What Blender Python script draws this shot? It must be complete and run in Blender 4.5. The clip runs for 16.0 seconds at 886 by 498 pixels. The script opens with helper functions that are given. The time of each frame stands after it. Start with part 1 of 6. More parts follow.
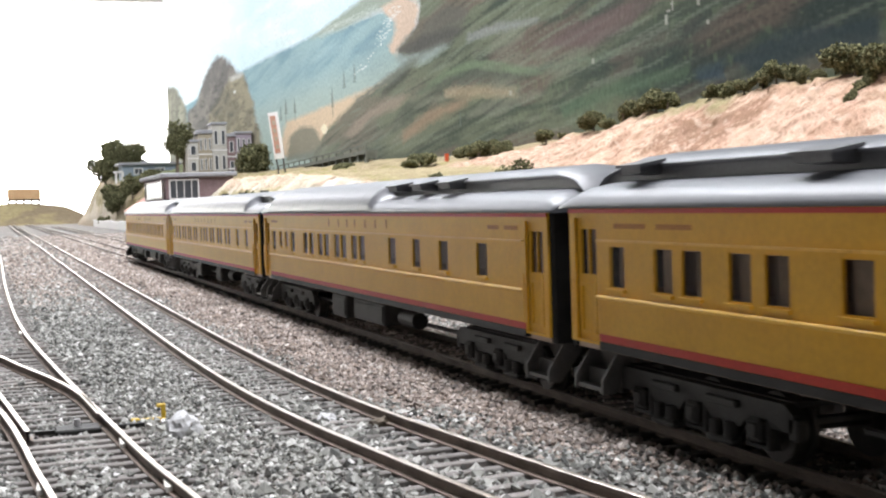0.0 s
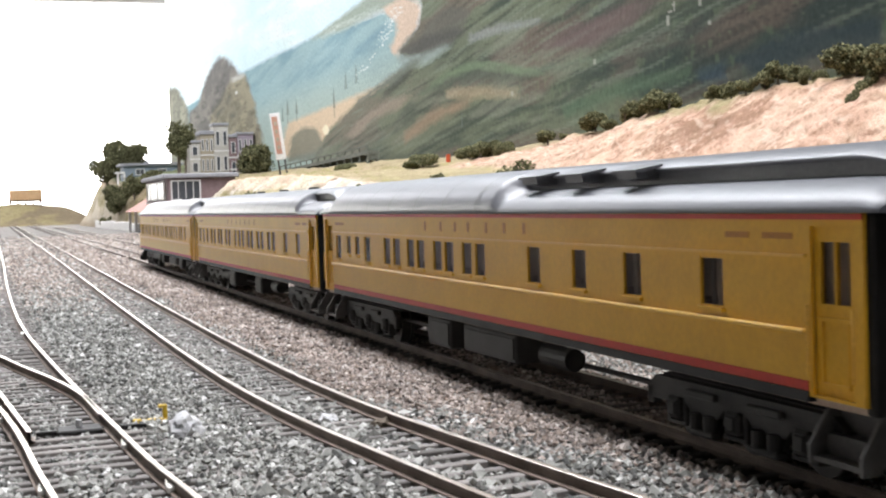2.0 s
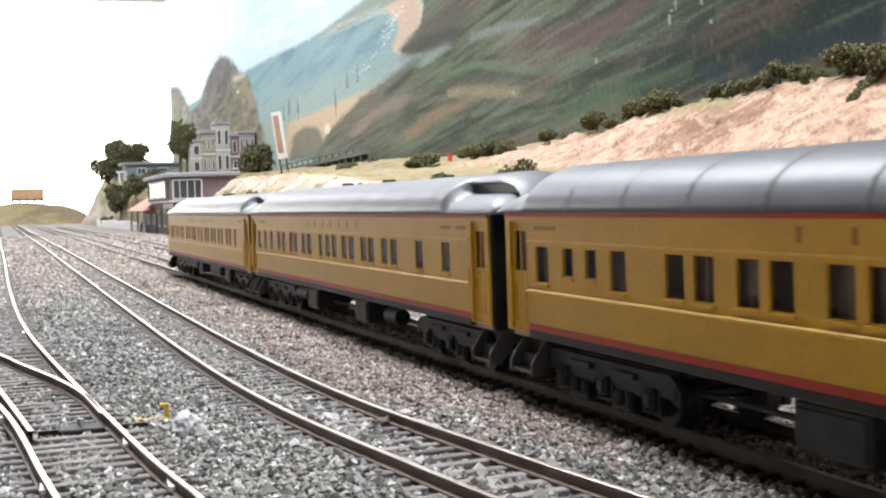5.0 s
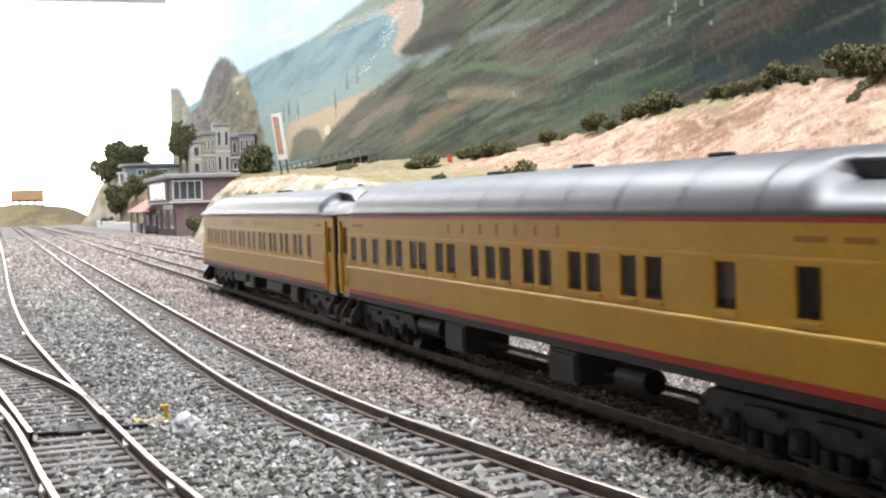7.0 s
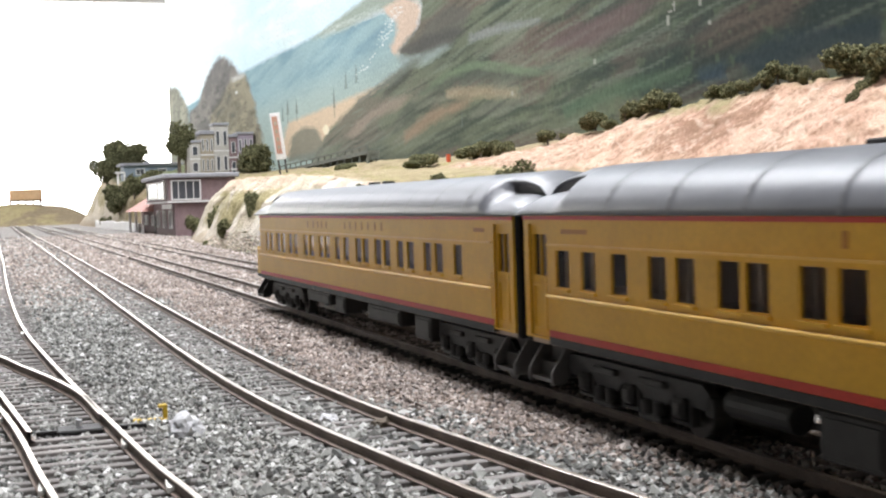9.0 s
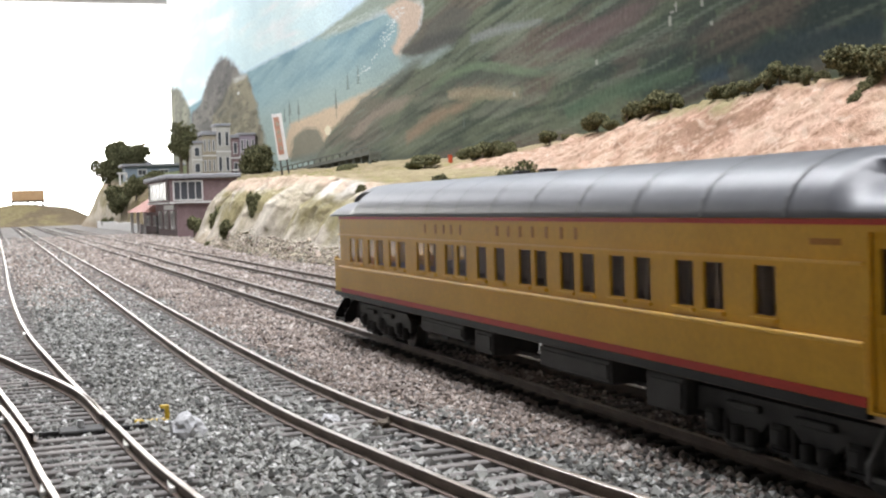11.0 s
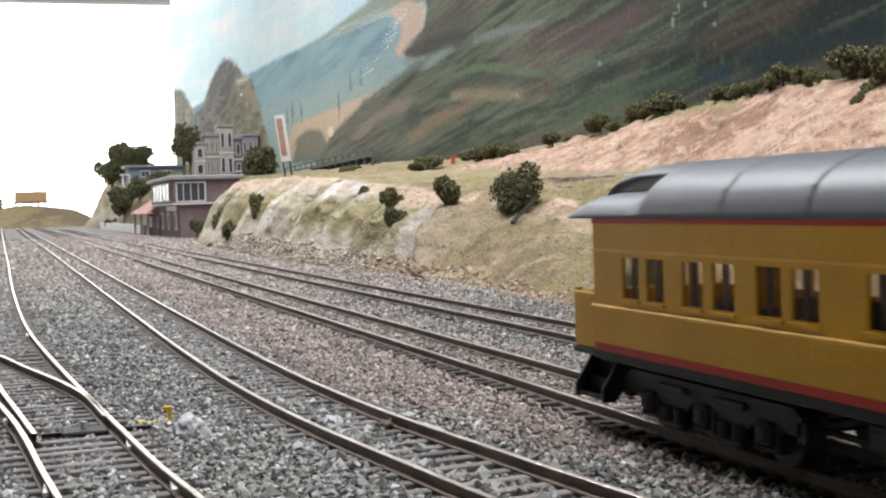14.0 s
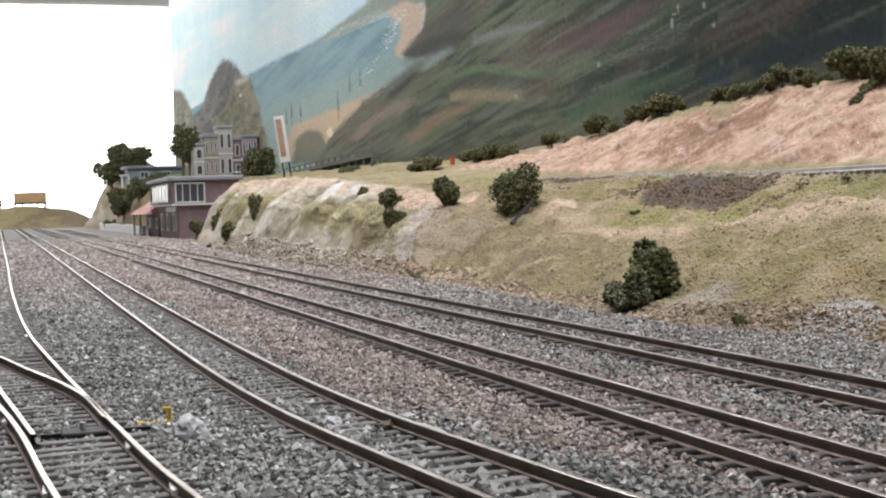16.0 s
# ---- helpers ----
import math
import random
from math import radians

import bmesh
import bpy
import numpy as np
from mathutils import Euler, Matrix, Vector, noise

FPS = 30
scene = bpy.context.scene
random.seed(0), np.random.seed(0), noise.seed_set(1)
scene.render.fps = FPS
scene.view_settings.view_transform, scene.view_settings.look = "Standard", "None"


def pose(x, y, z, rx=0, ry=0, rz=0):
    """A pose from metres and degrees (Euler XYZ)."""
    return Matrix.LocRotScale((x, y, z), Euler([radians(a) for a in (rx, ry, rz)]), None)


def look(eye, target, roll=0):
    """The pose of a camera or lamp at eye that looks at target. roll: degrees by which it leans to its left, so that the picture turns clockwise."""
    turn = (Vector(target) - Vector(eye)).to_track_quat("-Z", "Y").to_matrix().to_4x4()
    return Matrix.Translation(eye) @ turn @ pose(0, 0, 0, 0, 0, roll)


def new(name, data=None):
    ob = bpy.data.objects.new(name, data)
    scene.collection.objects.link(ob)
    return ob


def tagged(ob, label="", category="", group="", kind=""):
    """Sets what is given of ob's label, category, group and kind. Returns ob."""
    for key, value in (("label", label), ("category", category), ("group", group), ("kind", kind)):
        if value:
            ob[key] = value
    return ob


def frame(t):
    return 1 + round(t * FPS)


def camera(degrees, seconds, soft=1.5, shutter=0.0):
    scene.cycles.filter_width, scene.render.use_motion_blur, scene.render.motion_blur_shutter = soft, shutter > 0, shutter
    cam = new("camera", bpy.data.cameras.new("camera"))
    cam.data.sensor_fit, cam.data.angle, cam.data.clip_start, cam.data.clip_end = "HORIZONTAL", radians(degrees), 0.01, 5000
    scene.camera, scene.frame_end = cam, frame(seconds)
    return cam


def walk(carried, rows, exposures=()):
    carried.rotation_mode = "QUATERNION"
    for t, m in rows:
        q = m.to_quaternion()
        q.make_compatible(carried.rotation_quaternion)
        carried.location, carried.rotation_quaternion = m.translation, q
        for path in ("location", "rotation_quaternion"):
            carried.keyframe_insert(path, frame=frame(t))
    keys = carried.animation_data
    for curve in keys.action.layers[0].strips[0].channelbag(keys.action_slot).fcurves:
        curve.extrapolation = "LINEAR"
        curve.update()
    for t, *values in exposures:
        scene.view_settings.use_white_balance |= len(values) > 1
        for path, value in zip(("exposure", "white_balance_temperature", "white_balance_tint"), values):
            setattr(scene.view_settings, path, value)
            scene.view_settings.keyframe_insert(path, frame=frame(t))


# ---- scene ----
# A model railway in HO scale, in true metres. x runs across the tracks towards the painted wall,
# y along them, z up; the rail heads lie at z = 0 and the train's track runs along x = 0.
EYE = Vector((-0.1246, 0.0424, 0.0428))
LENS = 37.68
ROLL = -1.84
AIM = [  # seconds, pan to the right of the tracks, tilt, in degrees
    (0.0, 19.048, -2.183), (0.5, 19.010, -2.201), (1.0, 19.016, -2.220), (1.5, 19.004, -2.144), (2.0, 18.977, -2.147),
    (2.5, 18.968, -2.180), (3.0, 18.970, -2.230), (3.5, 18.946, -2.164), (4.0, 18.900, -2.174), (6.5, 18.937, -2.195),
    (7.0, 18.916, -2.137), (7.5, 18.939, -2.130), (8.0, 18.923, -2.171), (8.5, 18.949, -2.062), (9.0, 18.973, -2.154),
    (11.5, 18.882, -2.117), (12.0, 18.892, -2.171), (12.5, 18.874, -2.158), (13.0, 18.825, -2.248), (13.5, 18.809, -2.129),
    (14.0, 18.770, -2.060), (14.5, 18.831, -2.069), (15.0, 18.784, -2.205), (15.5, 18.802, -2.106), (16.0, 18.805, -2.026)]


def aim(pan, tilt):
    p, q = radians(pan), radians(tilt)
    return EYE + Vector((math.sin(p) * math.cos(q), math.cos(p) * math.cos(q), math.sin(q)))


cam = camera(LENS, 16.0, soft=2.2, shutter=0.5)
walk(cam, [(t, look(EYE, aim(p, q), ROLL)) for t, p, q in AIM],
     exposures=[(0.0, 0.86), (4.2, 0.84), (9.2, 0.86), (11.3, 0.52), (13.0, 0.41), (14.5, 0.30), (16.0, 0.15)])

# ---------------------------------------------------------------- world and light
world = bpy.data.worlds.new("world")
scene.world = world
world.use_nodes = True
world.node_tree.nodes["Background"].inputs["Color"].default_value = (0.9, 0.95, 1.0, 1)
world.node_tree.nodes["Background"].inputs["Strength"].default_value = 0.03


def lamp(name, loc, target, sx, sy, watts, colour):
    data = bpy.data.lights.new(name, "AREA")
    data.shape, data.size, data.size_y, data.energy, data.color = "RECTANGLE", sx, sy, watts, colour
    ob = new(name, data)
    ob.matrix_world = look(loc, target)
    return ob


lamp("ceiling_lamp", (0.04, 1.1, 1.38), (0.04, 1.11, 0), 0.40, 3.0, 47, (0.945, 0.952, 1.0))
lamp("ceiling_lamp", (-0.2, 4.4, 1.38), (-0.2, 4.41, 0), 0.36, 2.2, 22.5, (0.945, 0.952, 1.0))
BLIND_GLOW = 4.5


# ---------------------------------------------------------------- materials
def nodes_of(name):
    m = bpy.data.materials.new(name)
    m.use_nodes = True
    nt = m.node_tree
    return m, nt, nt.nodes["Principled BSDF"]


def rgba(c):
    return (c[0], c[1], c[2], 1.0)


def noise_node(nt, co, scale, detail=4.0, rough=0.6):
    n = nt.nodes.new("ShaderNodeTexNoise")
    n.inputs["Scale"].default_value = scale
    n.inputs["Detail"].default_value = detail
    n.inputs["Roughness"].default_value = rough
    nt.links.new(co, n.inputs["Vector"])
    return n


def ramp(nt, fac, lo, hi):
    r = nt.nodes.new("ShaderNodeMapRange")
    r.inputs["From Min"].default_value, r.inputs["From Max"].default_value = lo, hi
    nt.links.new(fac, r.inputs["Value"])
    return r.outputs["Result"]


def mixer(nt, fac, a, b, blend="MIX"):
    m = nt.nodes.new("ShaderNodeMix")
    m.data_type, m.blend_type = "RGBA", blend
    for sock, v in ((m.inputs[0], fac), (m.inputs[6], a), (m.inputs[7], b)):
        if isinstance(v, tuple):
            sock.default_value = v
        elif isinstance(v, float):
            sock.default_value = v
        else:
            nt.links.new(v, sock)
    return m.outputs[2]


def mat(name, c1, c2, big=150.0, fine=1500.0, rough=0.8, metal=0.0, bump=0.25, depth=0.0004, island=0.0, attr="", per_object=0.0, spec=0.4, rvar=0.1, gvar=0.16):
    """Two colours mixed at a large scale, grain at a fine one, a relief; attr: a painted colour on the mesh to start from."""
    m, nt, b = nodes_of(name)
    tc = nt.nodes.new("ShaderNodeTexCoord")
    co = tc.outputs["Object"]
    n1 = noise_node(nt, co, big)
    n2 = noise_node(nt, co, fine, 3.0)
    if attr:
        a = nt.nodes.new("ShaderNodeAttribute")
        a.attribute_name = attr
        col = mixer(nt, ramp(nt, n1.outputs["Fac"], 0.35, 0.65), a.outputs["Color"], mixer(nt, 1.0, a.outputs["Color"], rgba(c2), "MULTIPLY"))
    else:
        col = mixer(nt, ramp(nt, n1.outputs["Fac"], 0.35, 0.65), rgba(c1), rgba(c2))
    grain = nt.nodes.new("ShaderNodeMapRange")
    grain.inputs["From Min"].default_value, grain.inputs["From Max"].default_value = 0.3, 0.7
    grain.inputs["To Min"].default_value, grain.inputs["To Max"].default_value = 1 - gvar, 1 + gvar
    nt.links.new(n2.outputs["Fac"], grain.inputs["Value"])
    hsv = nt.nodes.new("ShaderNodeHueSaturation")
    nt.links.new(col, hsv.inputs["Color"])
    nt.links.new(grain.outputs["Result"], hsv.inputs["Value"])
    out = hsv.outputs["Color"]
    for amount, source in ((island, "island"), (per_object, "object")):
        if amount:
            g = nt.nodes.new("ShaderNodeNewGeometry" if source == "island" else "ShaderNodeObjectInfo")
            v = nt.nodes.new("ShaderNodeMapRange")
            v.inputs["To Min"].default_value, v.inputs["To Max"].default_value = 1 - amount, 1 + amount
            nt.links.new(g.outputs["Random Per Island" if source == "island" else "Random"], v.inputs["Value"])
            h = nt.nodes.new("ShaderNodeHueSaturation")
            nt.links.new(out, h.inputs["Color"])
            nt.links.new(v.outputs["Result"], h.inputs["Value"])
            out = h.outputs["Color"]
    nt.links.new(out, b.inputs["Base Color"])
    rr = nt.nodes.new("ShaderNodeMapRange")
    rr.inputs["To Min"].default_value, rr.inputs["To Max"].default_value = max(rough - rvar, 0.02), min(rough + rvar, 1.0)
    nt.links.new(n2.outputs["Fac"], rr.inputs["Value"])
    nt.links.new(rr.outputs["Result"], b.inputs["Roughness"])
    b.inputs["Metallic"].default_value = metal
    b.inputs["Specular IOR Level"].default_value = spec
    if bump:
        bp = nt.nodes.new("ShaderNodeBump")
        bp.inputs["Strength"].default_value, bp.inputs["Distance"].default_value = bump, depth
        nt.links.new(n2.outputs["Fac"], bp.inputs["Height"])
        nt.links.new(bp.outputs["Normal"], b.inputs["Normal"])
    return m


def glow(name, colour, strength):
    m, nt, b = nodes_of(name)
    b.inputs["Base Color"].default_value = rgba(colour)
    b.inputs["Emission Color"].default_value = rgba(colour)
    b.inputs["Emission Strength"].default_value = strength
    return m


def glass_mat(name, tint):
    m, nt, b = nodes_of(name)
    b.inputs["Base Color"].default_value = rgba(tint)
    b.inputs["Transmission Weight"].default_value = 1.0
    b.inputs["Roughness"].default_value = 0.08
    b.inputs["IOR"].default_value = 1.08
    return m


M = {}
M["ballast"] = mat("ballast_bed", (0.22, 0.205, 0.195), (0.32, 0.295, 0.275), 60, 900, 0.95, bump=0.9, depth=0.0012, spec=0.06)
M["rail_top"] = mat("worn_rail_head", (0.50, 0.46, 0.41), (0.34, 0.29, 0.24), 60, 2500, 0.36, 0.9, 0.1)
M["nickel"] = mat("bright_nickel_rail", (0.72, 0.70, 0.66), (0.60, 0.58, 0.54), 60, 2500, 0.4, 0.15, 0.1)
M["rail_dull"] = mat("brown_rail_head", (0.20, 0.165, 0.14), (0.42, 0.38, 0.34), 25, 2500, 0.38, 0.6, 0.1)
M["rail_side"] = mat("rusty_rail_web", (0.119, 0.087, 0.067), (0.196, 0.147, 0.119), 90, 2500, 0.75, 0.1, 0.2)
M["tie"] = mat("weathered_tie", (0.10, 0.092, 0.085), (0.19, 0.175, 0.165), 140, 1800, 0.9, bump=0.5, per_object=0.35)
M["tie_dark"] = mat("dark_creosoted_tie", (0.045, 0.038, 0.033), (0.085, 0.072, 0.064), 140, 1800, 0.9, bump=0.5, per_object=0.3)
M["tie_far"] = mat("weathered_tie_far", (0.12, 0.11, 0.10), (0.20, 0.18, 0.165), 140, 1800, 0.9, bump=0.5, island=0.35)
M["terrain"] = mat("scenic_turf_and_plaster", (1, 1, 1), (0.74, 0.74, 0.70), 70, 700, 0.95, bump=1.0, depth=0.0022, attr="paint", spec=0.03)
M["painting"] = mat("painted_backdrop", (1, 1, 1), (0.93, 0.935, 0.94), 9, 160, 0.95, bump=0.06, depth=0.001, attr="paint", spec=0.02)
M["wall"] = mat("white_room_wall", (0.78, 0.77, 0.74), (0.74, 0.73, 0.70), 3, 60, 0.8, bump=0.05)
M["dim_wall"] = mat("grey_room_wall", (0.30, 0.30, 0.30), (0.26, 0.26, 0.26), 3, 60, 0.8, bump=0.05)
M["floor"] = mat("grey_room_floor", (0.25, 0.24, 0.22), (0.32, 0.3, 0.28), 3, 60, 0.7, bump=0.05)
M["stone"] = mat("ballast_grain", (1, 1, 1), (0.8, 0.8, 0.8), 300, 3000, 0.9, bump=0.3, attr="paint", spec=0.12)
M["brick"] = mat("dark_red_brick", (0.185, 0.125, 0.13), (0.235, 0.165, 0.168), 40, 400, 0.85, bump=0.4)
M["white"] = mat("white_trim_paint", (0.72, 0.71, 0.70), (0.62, 0.61, 0.60), 60, 600, 0.6, bump=0.1)
M["grey_roof"] = mat("grey_flat_roof", (0.25, 0.25, 0.27), (0.32, 0.32, 0.34), 40, 400, 0.7, bump=0.2)
M["pink_roof"] = mat("faded_red_roof", (0.42, 0.21, 0.18), (0.50, 0.27, 0.23), 40, 400, 0.8, bump=0.3)
M["blue_wall"] = mat("blue_grey_boards", (0.20, 0.25, 0.30), (0.26, 0.31, 0.36), 40, 400, 0.7, bump=0.2)
M["pale_wall"] = mat("pale_stucco", (0.48, 0.46, 0.42), (0.40, 0.38, 0.35), 40, 400, 0.8, bump=0.2)
M["ochre_wall"] = mat("ochre_stucco", (0.30, 0.265, 0.20), (0.36, 0.315, 0.245), 40, 400, 0.8, bump=0.2)
M["lilac_wall"] = mat("lilac_stucco", (0.33, 0.28, 0.33), (0.28, 0.24, 0.28), 40, 400, 0.8, bump=0.2)
M["dark_pane"] = mat("dark_window_glass", (0.03, 0.035, 0.045), (0.05, 0.055, 0.065), 40, 400, 0.35, bump=0.0, spec=0.6)
M["timber"] = mat("orange_brown_timber", (0.52, 0.33, 0.18), (0.60, 0.40, 0.23), 60, 500, 0.8, bump=0.3)
M["grey_timber"] = mat("grey_green_trestle_tone", (0.10, 0.108, 0.09), (0.14, 0.145, 0.12), 60, 500, 0.85, bump=0.3)
M["dark_timber"] = mat("dark_creosoted_timber", (0.035, 0.03, 0.028), (0.06, 0.052, 0.046), 60, 500, 0.85, bump=0.3)
M["leaf"] = mat("foam_foliage", (1, 1, 1), (0.75, 0.78, 0.72), 200, 2000, 0.95, bump=0.2, attr="paint", spec=0.1)
M["bark"] = mat("grey_brown_bark", (0.10, 0.08, 0.06), (0.15, 0.12, 0.09), 120, 1200, 0.9, bump=0.5)
M["signal_yellow"] = mat("yellow_switch_paint", (0.62, 0.42, 0.03), (0.55, 0.36, 0.03), 200, 2000, 0.5)
M["plaster"] = mat("pale_plaster_lump", (0.54, 0.54, 0.545), (0.44, 0.44, 0.45), 200, 1500, 0.9, bump=0.5, depth=0.0006)
M["sign_red"] = mat("faded_red_sign", (0.40, 0.19, 0.14), (0.48, 0.30, 0.22), 30, 300, 0.6)
M["orange"] = mat("orange_red_drum_paint", (0.60, 0.10, 0.04), (0.55, 0.09, 0.04), 200, 2000, 0.5)
M["blind"] = glow("daylit_roller_blind", (1.0, 0.985, 0.95), BLIND_GLOW)
M["valance"] = mat("white_valance", (0.85, 0.85, 0.86), (0.8, 0.8, 0.82), 20, 200, 0.6)


# ---------------------------------------------------------------- mesh helpers
def link(name, bm, material, parent=None, label="", smooth=False):
    me = bpy.data.meshes.new(name)
    bm.to_mesh(me)
    bm.free()
    for m in material if isinstance(material, (list, tuple)) else [material]:
        me.materials.append(m)
    if smooth:
        for p in me.polygons:
            p.use_smooth = True
    ob = new(name, me)
    if parent is not None:
        ob.parent = parent
    if label:
        ob["label"] = label
    return ob


def part(name, bm, material, parent, label="", smooth=False):
    return link(name, bm, material, parent, label, smooth)


def share(name, mesh, parent, m):
    ob = new(name, mesh)
    ob.parent = parent
    ob.matrix_basis = m
    return ob


def holder(name, loc, label, category, group="", kind="", turn=0.0):
    ob = new(name)
    ob.empty_display_size = 0.01
    ob.matrix_basis = pose(*loc, 0, 0, turn)
    return tagged(ob, label, category, group, kind)


def box(bm, x0, x1, y0, y1, z0, z1, bevel=0.0):
    r = bmesh.ops.create_cube(bm, size=1.0)
    vs = r["verts"]
    for v in vs:
        v.co = Vector((x0 + (v.co.x + 0.5) * (x1 - x0), y0 + (v.co.y + 0.5) * (y1 - y0), z0 + (v.co.z + 0.5) * (z1 - z0)))
    if bevel:
        es = list({e for v in vs for e in v.link_edges})
        bmesh.ops.bevel(bm, geom=es, offset=bevel, segments=1, affect="EDGES")
    return bm


def boxes(*specs, bevel=0.0):
    bm = bmesh.new()
    for s in specs:
        box(bm, *s, bevel=bevel)
    return bm


def tube(bm, a, b, r0, r1=None, sides=10, caps=True):
    a, b = Vector(a), Vector(b)
    d = b - a
    m = Matrix.Translation((a + b) / 2) @ d.to_track_quat("Z", "Y").to_matrix().to_4x4()
    bmesh.ops.create_cone(bm, cap_ends=caps, segments=sides, radius1=r0, radius2=r0 if r1 is None else r1, depth=d.length, matrix=m)
    return bm


def prism(bm, outline, y0, y1):
    """An outline in x and z drawn out from y0 to y1."""
    a = [bm.verts.new((x, y0, z)) for x, z in outline]
    b = [bm.verts.new((x, y1, z)) for x, z in outline]
    k = len(a)
    for i in range(k):
        bm.faces.new((a[i], a[(i + 1) % k], b[(i + 1) % k], b[i]))
    bm.faces.new(a[::-1])
    bm.faces.new(b)
    bmesh.ops.recalc_face_normals(bm, faces=bm.faces)
    return bm


def raw(name, verts, faces, material, smooth=False):
    """A large mesh straight from arrays; faces all of one size."""
    me = bpy.data.meshes.new(name)
    k = faces.shape[1]
    me.vertices.add(len(verts))
    me.vertices.foreach_set("co", np.ascontiguousarray(verts, np.float32).ravel())
    me.loops.add(faces.size)
    me.loops.foreach_set("vertex_index", np.ascontiguousarray(faces, np.int32).ravel())
    me.polygons.add(len(faces))
    me.polygons.foreach_set("loop_start", np.arange(0, faces.size, k, dtype=np.int32))
    me.polygons.foreach_set("use_smooth", np.full(len(faces), smooth))
    me.update(calc_edges=True)
    me.materials.append(material)
    return me


def paint(me, rgb):
    at = me.color_attributes.new("paint", "FLOAT_COLOR", "POINT")
    data = np.ones((len(me.vertices), 4), np.float32)
    data[:, :3] = rgb
    at.data.foreach_set("color", data.ravel())


OCTA_V = np.array([(1, 0, 0), (-1, 0, 0), (0, 1, 0), (0, -1, 0), (0, 0, 1), (0, 0, -1)], float)
OCTA_F = np.array([(0, 2, 4), (2, 1, 4), (1, 3, 4), (3, 0, 4), (2, 0, 5), (1, 2, 5), (3, 1, 5), (0, 3, 5)])


def crumbs(points, sizes, rng, squash=0.8, rough=0.45):
    """Angular grains: an uneven, randomly turned eight-sided grain at every point."""
    k = len(points)
    v = OCTA_V[None] * (1 + rng.uniform(-rough, rough, (k, 6, 1)))
    a, c = rng.uniform(0, 2 * np.pi, k), rng.uniform(-0.7, 0.7, k)
    x, y, z = v[..., 0], v[..., 1], v[..., 2] * squash
    ca, sa, cc, sc = np.cos(a)[:, None], np.sin(a)[:, None], np.cos(c)[:, None], np.sin(c)[:, None]
    y, z = cc * y - sc * z, sc * y + cc * z
    x, y = ca * x - sa * y, sa * x + ca * y
    v = np.stack([x, y, z], -1) * np.asarray(sizes)[:, None, None] + np.asarray(points)[:, None]
    f = OCTA_F[None] + 6 * np.arange(k)[:, None, None]
    return v.reshape(-1, 3), f.reshape(-1, 3)


def lattice(seed):
    return np.random.RandomState(seed).rand(256, 256)


LAT = [lattice(k) for k in range(6)]


def wave(x, y, seed=0):
    """Smooth value noise from 0 to 1 on arrays."""
    x, y = np.asarray(x, float), np.asarray(y, float)
    xi, yi = np.floor(x).astype(int), np.floor(y).astype(int)
    fx, fy = x - xi, y - yi
    fx, fy = fx * fx * (3 - 2 * fx), fy * fy * (3 - 2 * fy)
    g = LAT[seed % 6]
    v = lambda a, b: g[(a + 17 * seed) % 256, b % 256]
    return (v(xi, yi) * (1 - fx) + v(xi + 1, yi) * fx) * (1 - fy) + (v(xi, yi + 1) * (1 - fx) + v(xi + 1, yi + 1) * fx) * fy


def fractal(x, y, seed=0, octaves=4):
    out, amp, tot = 0, 1.0, 0.0
    for k in range(octaves):
        out, tot = out + amp * wave(x * 2 ** k, y * 2 ** k, seed + k), tot + amp
        amp *= 0.55
    return out / tot


def step(x, lo, hi):
    t = np.clip((np.asarray(x, float) - lo) / (hi - lo), 0, 1)
    return t * t * (3 - 2 * t)


def blend(a, b, f):
    return a * (1 - f[..., None]) + np.asarray(b, float) * f[..., None]


def inside(poly, x, y):
    """Which of the points lie inside a polygon."""
    res = np.zeros(np.shape(x), bool)
    for i in range(len(poly)):
        (x0, y0), (x1, y1) = poly[i - 1], poly[i]
        if y0 == y1:
            continue
        res ^= ((y0 > y) != (y1 > y)) & (x < (x1 - x0) * (y - y0) / (y1 - y0) + x0)
    return res
# ---------------------------------------------------------------- the room
def slab(name, x0, x1, y0, y1, z0, z1, material, label):
    return tagged(link(name, boxes((x0, x1, y0, y1, z0, z1)), material), label, "room", kind="structure")


slab("floor", -3.0, 1.6, -3.0, 7.4, -1.05, -0.95, M["floor"], "plain grey floor of the layout room")
# unseen ceiling, west and south wall: added, grey to keep bounced light off the train
slab("ceiling", -3.0, 1.6, -3.0, 7.4, 1.42, 1.5, M["dim_wall"], "unseen grey ceiling added to close the layout room")
slab("wall_west", -3.1, -3.0, -3.0, 7.4, -0.95, 1.42, M["dim_wall"], "unseen room wall, added in grey to cut bounced light")
slab("wall_south", -3.0, 1.5, -3.1, -3.0, -0.95, 1.42, M["dim_wall"], "unseen room wall, added in grey to cut bounced light")
slab("wall_east", 1.5, 1.6, -3.0, 7.4, -0.95, 1.42, M["wall"], "plain white wall of the layout room")
slab("wall_north", -3.0, 1.5, 6.9, 7.0, -0.95, 1.42, M["wall"], "white end wall with a drawn window blind")

blind = holder("window_blind", (-0.35, 6.78, 0.0), "white drawn roller blind glowing with daylight", "blind")
part("blind_cloth", boxes((-1.9, 1.15, 0.0, 0.004, -0.02, 1.078)), M["blind"], blind)
part("valance", boxes((-1.9, 1.15, -0.05, 0.0, 1.078, 1.12), bevel=0.006), M["valance"], blind, "grey valance above the blind")

# ---------------------------------------------------------------- the ground of the yard
GROUND = -0.0036


